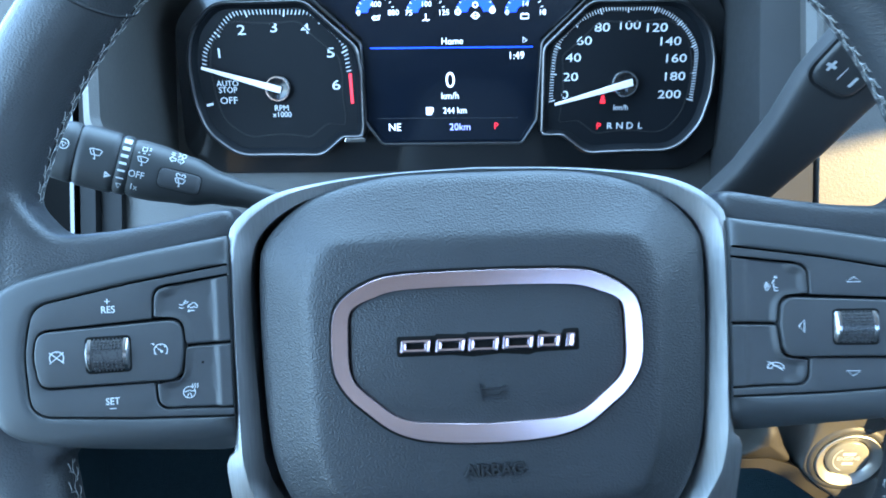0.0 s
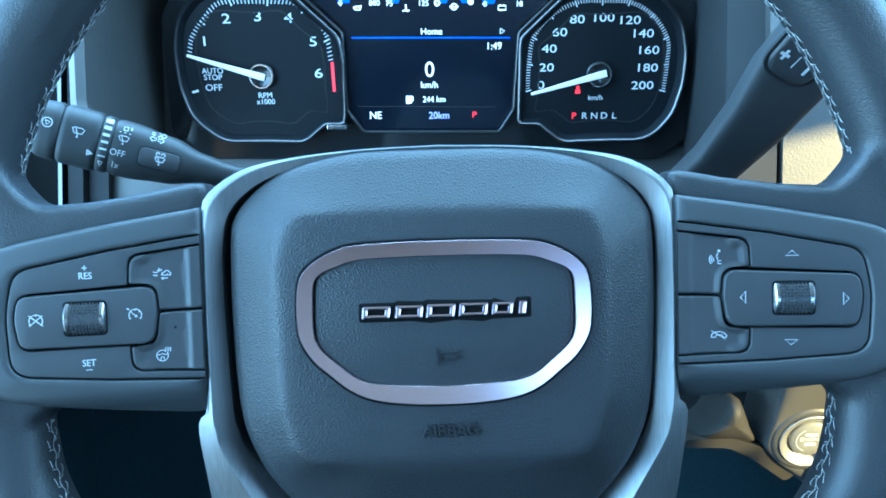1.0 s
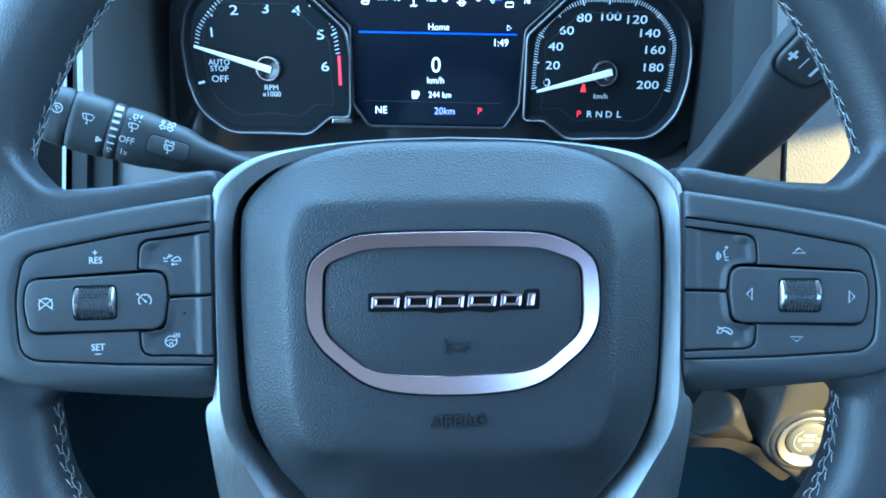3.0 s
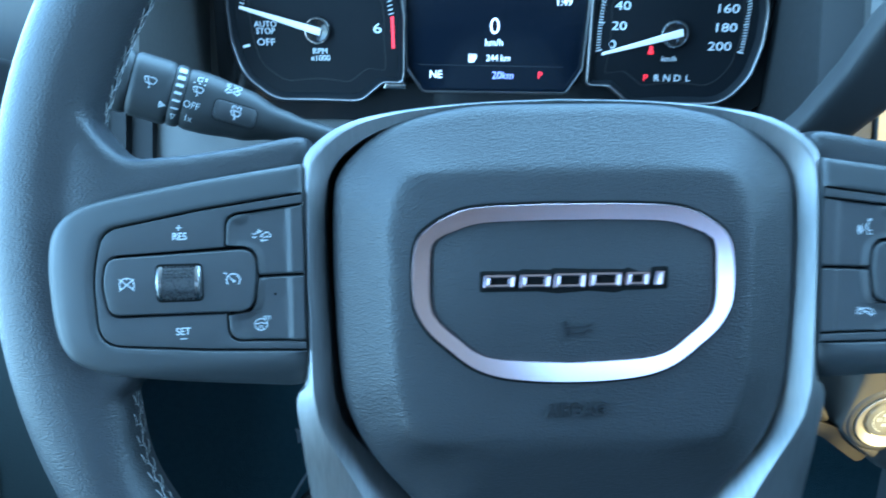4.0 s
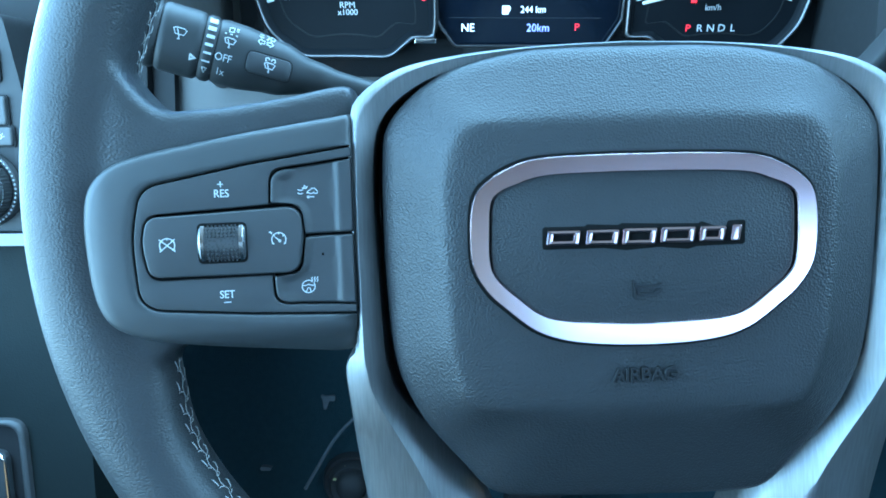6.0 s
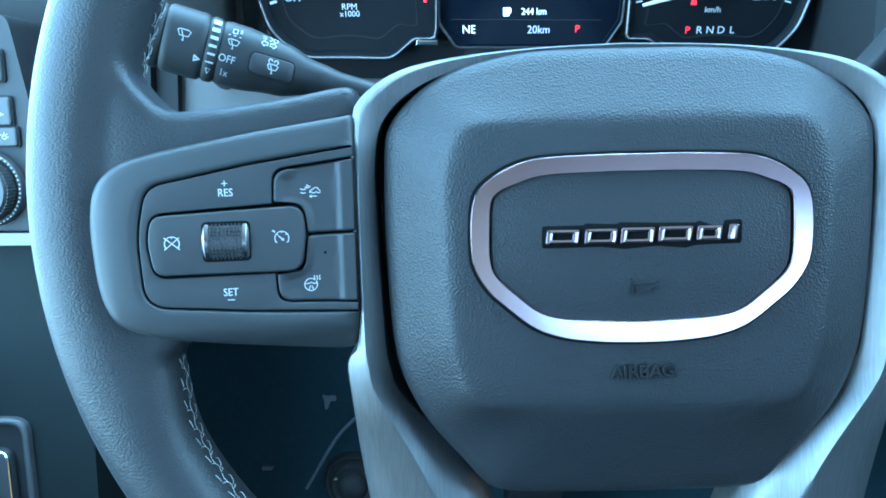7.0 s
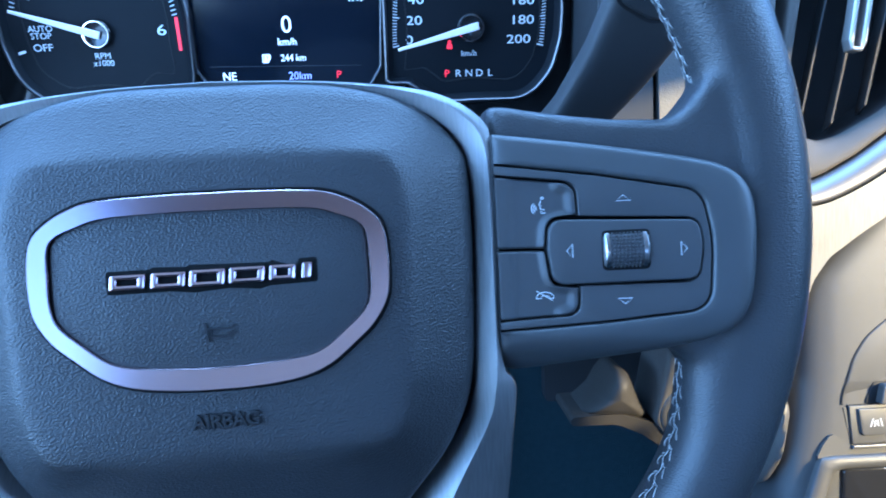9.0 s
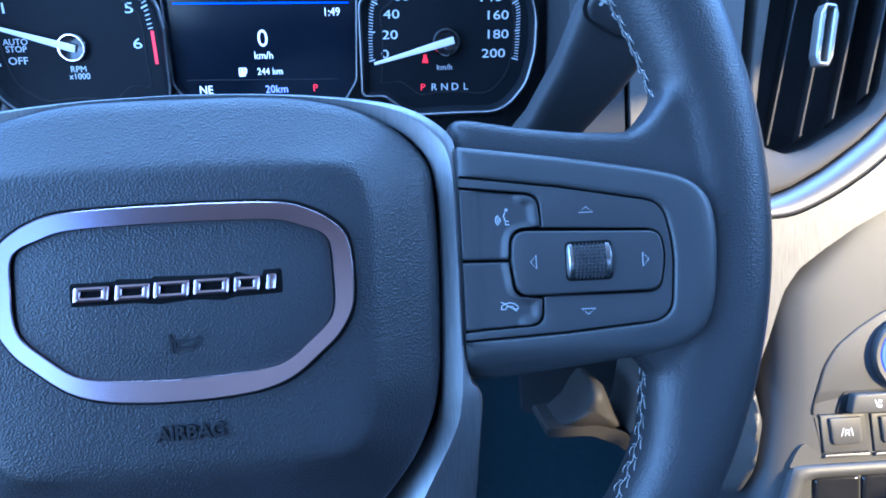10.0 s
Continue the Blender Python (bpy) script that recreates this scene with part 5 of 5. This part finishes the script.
def panel_button(x, z, label, lines):
    ob = thing("panel_button", label, "button", Matrix.Translation((x, 0.2010, z)), group="buttons on the centre stack")
    part("surround", plate(rounded([(-0.0148, 0.0118, 0.0006), (-0.0120, -0.0128, 0.0006), (0.0172, -0.0128, 0.0006), (0.0142, 0.0118, 0.0006)]), -0.0010, 0.002, 0.0006), recess, ob)
    key = part("key", plate(rounded([(-0.0142, 0.0112, 0.0006), (-0.0114, -0.0122, 0.0006), (0.0166, -0.0122, 0.0006), (0.0136, 0.0112, 0.0006)]), -0.0016, 0.002, 0.0008, 3), dash_hard, ob)
    part("raised_face", plate(rounded([(-0.0092, 0.0096, 0.001), (-0.0065, -0.0072, 0.003), (0.0118, -0.0068, 0.003), (0.0106, 0.0096, 0.001)]), -0.0032, -0.0006, 0.0014, 3), dash_hard, key)
    part("symbol", strokes(S(lines), 0.0006, 0.0001, put=shift(0.002, -0.0033, 0.001)), ink, key, smooth=0)
    part("chrome_edge", plate(rounded([(-0.0116, -0.0152, 0.0006), (0.0170, -0.0152, 0.0006), (0.0166, -0.0130, 0.0006), (-0.0112, -0.0130, 0.0006)]), -0.0026, 0.002, 0.0006), satin_silver, ob, "satin lower edge")


lane = [[(-3.6, -2.6), (-2.2, 2.4)], [(3.6, -2.6), (2.2, 2.4)], [(-1.2, -0.8), (-0.8, 1.2), (0.8, 1.2), (1.2, -0.8), (-1.2, -0.8)], [(-1.6, -2.4), (-0.6, -1.4)], [(1.6, -2.4), (0.6, -1.4)]]
panel_button(0.3333, -0.1310, "matt black lane assist button with a white symbol", lane)
panel_button(0.3650, -0.1315, "matt black centre stack button beside the lane button", [[(-3, -1), (0, 2), (3, -1)], [(-2, -2), (2, -2)]])
ledge = rounded([(0.3095, -0.1360, 0.004), (0.3225, -0.1458, 0.003), (0.46, -0.1450), (0.46, -0.1500), (0.3000, -0.1520, 0.002), (0.3050, -0.1420, 0.004)])
single("stack_ledge", plate(ledge, 0.2002, 0.215, 0.0012, 3), dash_hard, "black ledge under the centre stack buttons", "dashboard trim", kind="structure", smooth=50)
low = thing("lower_switch_bank", "bank of dark rocker switches on the centre stack", "switch bank", Matrix.Translation((0.36, 0.1995, -0.1765)))
part("bezel", frame_ring(star(rounded([(-0.074, -0.027, 0.006), (0.07, -0.027, 0.006), (0.07, 0.0265, 0.004), (-0.058, 0.0265, 0.006)]), 0.0, 0, 90), star(rounded([(-0.060, -0.019, 0.005), (0.062, -0.019, 0.005), (0.062, 0.0185, 0.005), (-0.050, 0.0185, 0.008)]), 0.0, 0, 90), -0.002, 0.012, 0.0008, 0.0012), dash_hard, low, smooth=50)
part("well", plate(box_outline(0.0, 0, 0.126, 0.040, 0.005), 0.008, 0.012, 0), recess, low)
for x in (-0.034, -0.004, 0.026):
    part("rocker", plate(box_outline(x + 0.004, 0.0005, 0.0292, 0.0375, 0.004), -0.001, 0.008, 0.003, 4), gloss_black, low, smooth=50)

# ---- left end of the dashboard ----
single("switch_panel", plate(rounded([(-0.47, -0.032, 0.003), (-0.3300, -0.032, 0.006), (-0.3380, 0.030, 0.02), (-0.352, 0.11, 0.01), (-0.47, 0.12)]), 0.258, 0.30, 0.004, 3), dash_dark, "dark switch panel at the end of the dashboard", "control panel", kind="structure")
single("chrome_strip", plate(rounded([(-0.50, -0.0412, 0.002), (-0.325, -0.0412, 0.002), (-0.325, -0.0330, 0.002), (-0.50, -0.0330, 0.002)]), 0.2525, 0.28, 0.003, 4), satin_silver, "satin silver strip below the light switch", "dashboard trim", kind="structure")
single("left_lower_panel", plate(rounded([(-0.50, -0.32), (-0.325, -0.32, 0.01), (-0.318, -0.0425, 0.01), (-0.50, -0.0425)]), 0.262, 0.30, 0.006, 3), shaded_vinyl, "vinyl lower dash panel with its shade in the colour", "dashboard trim", kind="structure")
knob = thing("light_switch_knob", "ribbed rotary light switch with a satin ring", "knob", Matrix.Translation((-0.3745, 0.257, -0.0031)) @ Matrix.Scale(1.27, 4))
part("base_ring", disc([(0.0200, 0.0), (0.0198, -0.004), (0.0188, -0.005), (0.0175, -0.0045), (0.0170, 0.0)], False), dash_hard, knob)
bm = disc([(0.0168, -0.002), (0.0164, -0.012), (0.0155, -0.0135), (0.0130, -0.0135), (0.0125, -0.012)], False)
for k in range(56):
    a = 2 * math.pi * k / 56
    bmesh.ops.create_cube(bm, size=1, matrix=Matrix.Translation((0.0165 * math.cos(a), -0.0080, 0.0165 * math.sin(a))) @ Matrix.Rotation(-a, 4, "Y") @ Matrix.Diagonal((0.0011, 0.0080, 0.0009, 1)))
part("grip", bm, dash_hard, knob, "dark ribbed grip")
bm = bmesh.new()
for k in range(52):
    a = 2 * math.pi * k / 52
    bmesh.ops.create_uvsphere(bm, u_segments=6, v_segments=4, radius=0.00055, matrix=Matrix.Translation((0.0191 * math.cos(a), -0.0050, 0.0191 * math.sin(a))))
part("dot_ring", bm, ink, knob, "ring of pale dots")
kcap = part("cap", disc([(0.0124, -0.010), (0.0120, -0.0120), (0.001, -0.0124)]), gloss_black, knob)
part("symbol", strokes(S([arc(5, 2, 2, -90, 90, 8), [(5, 4), (3, 4)], [(5, 0), (3, 0)], [(2, -4), (7, -5)]]), 0.0005, 0.0001, put=shift(0, -0.0126, 0)), ink, kcap, smooth=0)


def dash_key(x, z, w, h, label, lines):
    ob = thing("dash_button", label, "button", Matrix.Translation((x, 0.257, z)), group="buttons by the light switch")
    part("gap", plate(box_outline(0, 0, w + 0.002, h + 0.002, 0.003), -0.0008, 0.001, 0), recess, ob)
    key = part("key", plate(box_outline(0, 0, w, h, 0.0025), -0.0028, 0.001, 0.0012, 3), dash_hard, ob)
    part("symbol", strokes(S(lines), 0.0005, 0.0001, put=shift(w * 0.22, -0.0029, 0)), ink, key, smooth=0)


dash_key(-0.3655, 0.0310, 0.029, 0.0125, "dark dimmer button with a white symbol", [arc(0, 0, 1.4, 0, 360, 10), [(2.2, 0), (3.0, 0)], [(1.6, 1.6), (2.2, 2.2)], [(0, 2.2), (0, 3.0)], arc(-2.0, -0.6, 2.2, 90, 240, 8)])
dash_key(-0.3670, 0.0478, 0.027, 0.0185, "dark dash button with a white symbol", [arc(0, -2, 1.2, 0, 360, 10), [(1.4, -2), (3, -2)]])
dash_key(-0.3705, 0.0770, 0.028, 0.0200, "dark blank dash button", [[(0, 0), (0.4, 0)]])

# release handle in its pocket
release = thing("brake_release_handle", "dark pull handle with a chrome edge in a rounded pocket", "handle", Matrix.Translation((-0.400, 0.2600, -0.205)))
po, pi = star(box_outline(0, 0, 0.066, 0.078, 0.012), 0, 0, 100), star(box_outline(0, 0, 0.056, 0.068, 0.009), 0, 0, 100)
part("pocket_frame", frame_ring(po, pi, -0.003, 0.006, 0.0008, 0.001), dash_hard, release, smooth=50)
part("pocket", plate(box_outline(0, 0, 0.056, 0.068, 0.009), 0.001, 0.004, 0), recess, release)
part("pull", plate(box_outline(-0.001, -0.008, 0.040, 0.048, 0.008), -0.006, 0.002, 0.003, 3), satin, release, smooth=50)
edge_pts = [(x, -0.0062, z) for x, z in box_outline(-0.001, -0.008, 0.039, 0.047, 0.008, 8)]
part("chrome_edge", tube(edge_pts + edge_pts[:1], 0.0009, 8, caps=False), chrome, release, "chrome edge")

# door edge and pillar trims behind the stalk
# near-black sheet stands for gap shade, metal strip for a sliver of window light
for x0, x1, y, mat, nm, lab in ((-0.330, -0.300, 0.30, slot_black, "door_gap_shade", "near-black sheet for the shade between the dashboard and the door"), (-0.3000, -0.2972, 0.296, dial_metal, "upright_strip", "satin metal strip standing for a sliver of window light"), (-0.2945, -0.2885, 0.30, recess, "vent_fin", "dark upright fin of the outer air vent"), (-0.2875, -0.2815, 0.297, recess, "upright_strip", "dark edge of the outer air vent"), (-0.2805, -0.2650, 0.304, recess, "vent_panel", "dark vinyl panel beside the outer air vent")):
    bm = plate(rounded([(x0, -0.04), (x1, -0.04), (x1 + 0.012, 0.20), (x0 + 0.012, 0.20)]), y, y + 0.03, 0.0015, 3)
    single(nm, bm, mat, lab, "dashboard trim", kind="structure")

# stitched seam beside the outer vent
bm = bmesh.new()
seam_line = [(-0.2699, 0.1661), (-0.2670, 0.1488), (-0.2641, 0.1298), (-0.2617, 0.1124), (-0.2596, 0.0950)]
along = spline([(x, 0.3030, z) for x, z in seam_line], 36)
for k in range(0, 35, 2):
    tube([along[k], along[k] * 0.5 + along[k + 1] * 0.5 + Vector((0, -0.0007, 0)), along[k + 1]], 0.0005, 6, bm)
tagged(single("seam_stitch", bm, thread, "pale stitched seam in the dark vinyl beside the vent", "stitching"), kind="stuff")

# footwell
single("toe_board", plate(rounded([(-0.43, -0.62), (0.60, -0.62), (0.60, -0.085, 0.01), (-0.43, -0.085, 0.01)]), 0.585, 0.60, 0.003), carpet, "dark carpeted toe board of the footwell", "toe board", kind="structure")
boot = thing("rubber_boot", "round dark rubber boot with dry leaf scraps on the bulkhead", "rubber boot", Matrix.Translation((-0.193, 0.578, -0.372)))
profile = [(0.036, 0.02), (0.035, 0.004), (0.032, -0.001), (0.028, 0.001), (0.027, -0.006), (0.023, -0.010), (0.018, -0.008), (0.016, -0.014), (0.009, -0.017), (0.001, -0.018)]
part("bellows", disc(profile), rubber, boot, smooth=50)
leaf_dry = material("dry_leaf", (0.36, 0.33, 0.15), 0.8, vary=0.4, vary_scale=300)
for k in range(11):
    a, rad = random.uniform(0, 2 * math.pi), random.uniform(0.004, 0.026)
    size = random.uniform(0.0016, 0.0034)
    flake = [(size * random.uniform(0.5, 1.2) * math.cos(q), size * random.uniform(0.4, 1.0) * math.sin(q)) for q in (0, 1.1, 2.2, 3.4, 4.4, 5.4)]
    lean = Matrix.Translation((rad * math.cos(a), -0.0185 + 0.45 * rad, rad * math.sin(a))) @ Matrix.Rotation(random.uniform(-0.5, 0.5), 4, "X")
    part("leaf_scrap", plate(flake, -0.0006, 0.0004, 0.0002, 1, bend=lambda v: lean @ v), leaf_dry, boot)
scrap = material("pale_scrap", (0.09, 0.10, 0.11), 0.7, vary=0.3, vary_scale=200)
single("cable", tube(spline([(-0.2436, 0.56, -0.3707), (-0.2284, 0.56, -0.3449), (-0.2080, 0.56, -0.3114), (-0.1869, 0.56, -0.2882), (-0.15, 0.555, -0.255)], 24), 0.0018, 8), scrap, "thin grey cable hanging in the footwell", "cable")
single("label_tag", plate(rounded([(-0.2262, -0.2675, 0.001), (-0.2205, -0.2695, 0.001), (-0.2095, -0.2680, 0.002), (-0.2105, -0.2750, 0.001), (-0.2165, -0.2745, 0.001), (-0.2205, -0.2850, 0.001), (-0.2232, -0.2845, 0.001), (-0.2240, -0.2740, 0.002)]), 0.581, 0.5845, 0.001, 2), scrap, "small crumpled pale tag in the footwell", "tag")
single("clip", plate(rounded([(-0.3000, -0.3540, 0.002), (-0.2935, -0.3530, 0.002), (-0.2865, -0.3545, 0.002), (-0.2875, -0.3580, 0.002), (-0.2990, -0.3585, 0.002)]), 0.579, 0.5845, 0.001, 2), scrap, "small grey clip on the footwell lining", "clip")


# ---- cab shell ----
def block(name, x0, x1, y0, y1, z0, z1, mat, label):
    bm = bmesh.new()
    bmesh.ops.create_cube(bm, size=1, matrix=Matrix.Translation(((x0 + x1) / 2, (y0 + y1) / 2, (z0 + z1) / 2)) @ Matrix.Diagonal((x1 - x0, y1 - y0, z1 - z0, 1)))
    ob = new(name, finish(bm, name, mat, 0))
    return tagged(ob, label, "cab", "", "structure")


block("floor", -0.44, 1.25, -1.6, 1.0, -0.05, 0.0, carpet, "dark carpeted cab floor")
block("kick_panel", -0.44, -0.425, 0.30, 0.98, 0.0, 0.62, carpet, "dark carpet lining on the footwell side, haze in its tint")
block("wall_front", -0.44, 1.25, 0.98, 1.06, 0.0, 0.88, carpet, "dark bulkhead in front of the footwell")
block("dash_top", -0.44, 1.25, 0.395, 0.98, 0.80, 0.88, dash_skin, "black vinyl dash top under the windscreen")
# unseen block in the console's place, added to shade the footwell
block("console_sun_block", 0.31, 0.72, -0.9, -0.06, 0.0, 0.61, dash_skin, "unseen black block added to keep the sun out of the footwell")
# unseen fill added behind the dash so that no sun leaks through
block("dash_sun_block", 0.215, 1.25, 0.325, 0.40, 0.56, 0.90, dash_hard, "unseen dark fill that stops the sun behind the dashboard")
block("dash_sun_block", -0.44, -0.27, 0.34, 0.40, 0.56, 0.90, dash_hard, "unseen dark fill that stops the sun behind the dashboard")
# unseen block added to stop the sun reaching the footwell's left side
block("footwell_sun_block", -0.02, 0.03, 0.29, 0.42, 0.0, 0.44, recess, "unseen dark block that keeps the sun off the footwell side")
block("cross_beam", -0.44, 1.25, 0.56, 0.62, 0.49, 0.56, recess, "dark steel beam under the dashboard")
block("dash_fill", 0.47, 1.25, 0.30, 0.42, 0.35, 0.86, dash_skin, "black vinyl dashboard on the passenger side")
block("ceiling", -0.44, 1.25, -1.6, 0.04, 1.42, 1.47, cloth, "pale cloth headliner, warm sun bounce in its tint")
# unseen walls; the east opening is cut so that the sun misses the wheel
for side, x0, x1, back, sill, rear in (("west", -0.52, -0.46, -0.70, 0.56, -0.88), ("east", 1.25, 1.33, -0.80, 1.06, -1.45)):
    block("wall_" + side, x0, x1, -1.6, 1.06, 0.0, sill, door_trim, "dark grey door panel")
    block("wall_" + side, x0, x1, -1.6, 0.30, 1.442, 1.47, cloth, "pale trim above the door window")
    block("wall_" + side, x0, x1, rear, back, sill, 1.442, cloth, "pale trim of the door pillar")
    block("wall_" + side, x0, x1, -1.6, -1.45, sill, 1.442, cloth, "pale trim of the rear pillar")
# unseen sheet added in the window to cut sun spots in the footwell
block("wall_east", 1.25, 1.256, -0.80, -0.704, 1.06, 1.168, dash_hard, "unseen dark sheet that cuts the sun low in the door window")
bm = bmesh.new()
pillar = [(-0.80, 1.433), (0.30, 0.960), (0.30, 1.445), (-0.80, 1.445)]
loft([[(x, y, z) for y, z in pillar] for x in (1.25, 1.256)], cap_first=True, cap_last=True, bm=bm)
tagged(new("wall_east", finish(bm, "wall_east", cloth, 0)), "pale trim of the sloping windscreen pillar", "cab", "", "structure")
# unseen back wall; its opening is placed for fill and badge ring reflections
block("wall_south", -0.52, 1.33, -1.68, -1.6, 0.0, 0.94, door_trim, "dark trim of the cab back wall")
block("wall_south", -0.52, 1.33, -1.68, -1.6, 0.94, 1.02, cloth, "pale trim below the rear window")
block("wall_south", -0.52, 1.33, -1.68, -1.6, 1.30, 1.47, cloth, "pale trim above the rear window")
block("wall_south", -0.52, 0.28, -1.68, -1.6, 1.02, 1.30, cloth, "pale trim beside the rear window")
block("wall_south", 1.15, 1.33, -1.68, -1.6, 1.02, 1.30, cloth, "pale trim beside the rear window")
bm = bmesh.new()
bmesh.ops.create_grid(bm, x_segments=4, y_segments=4, size=400)
ground = new("ground", finish(bm, "ground", asphalt, 0))
ground.location.z = -0.6
tagged(ground, "dark grey asphalt ground under the vehicle", "ground", "", "structure")
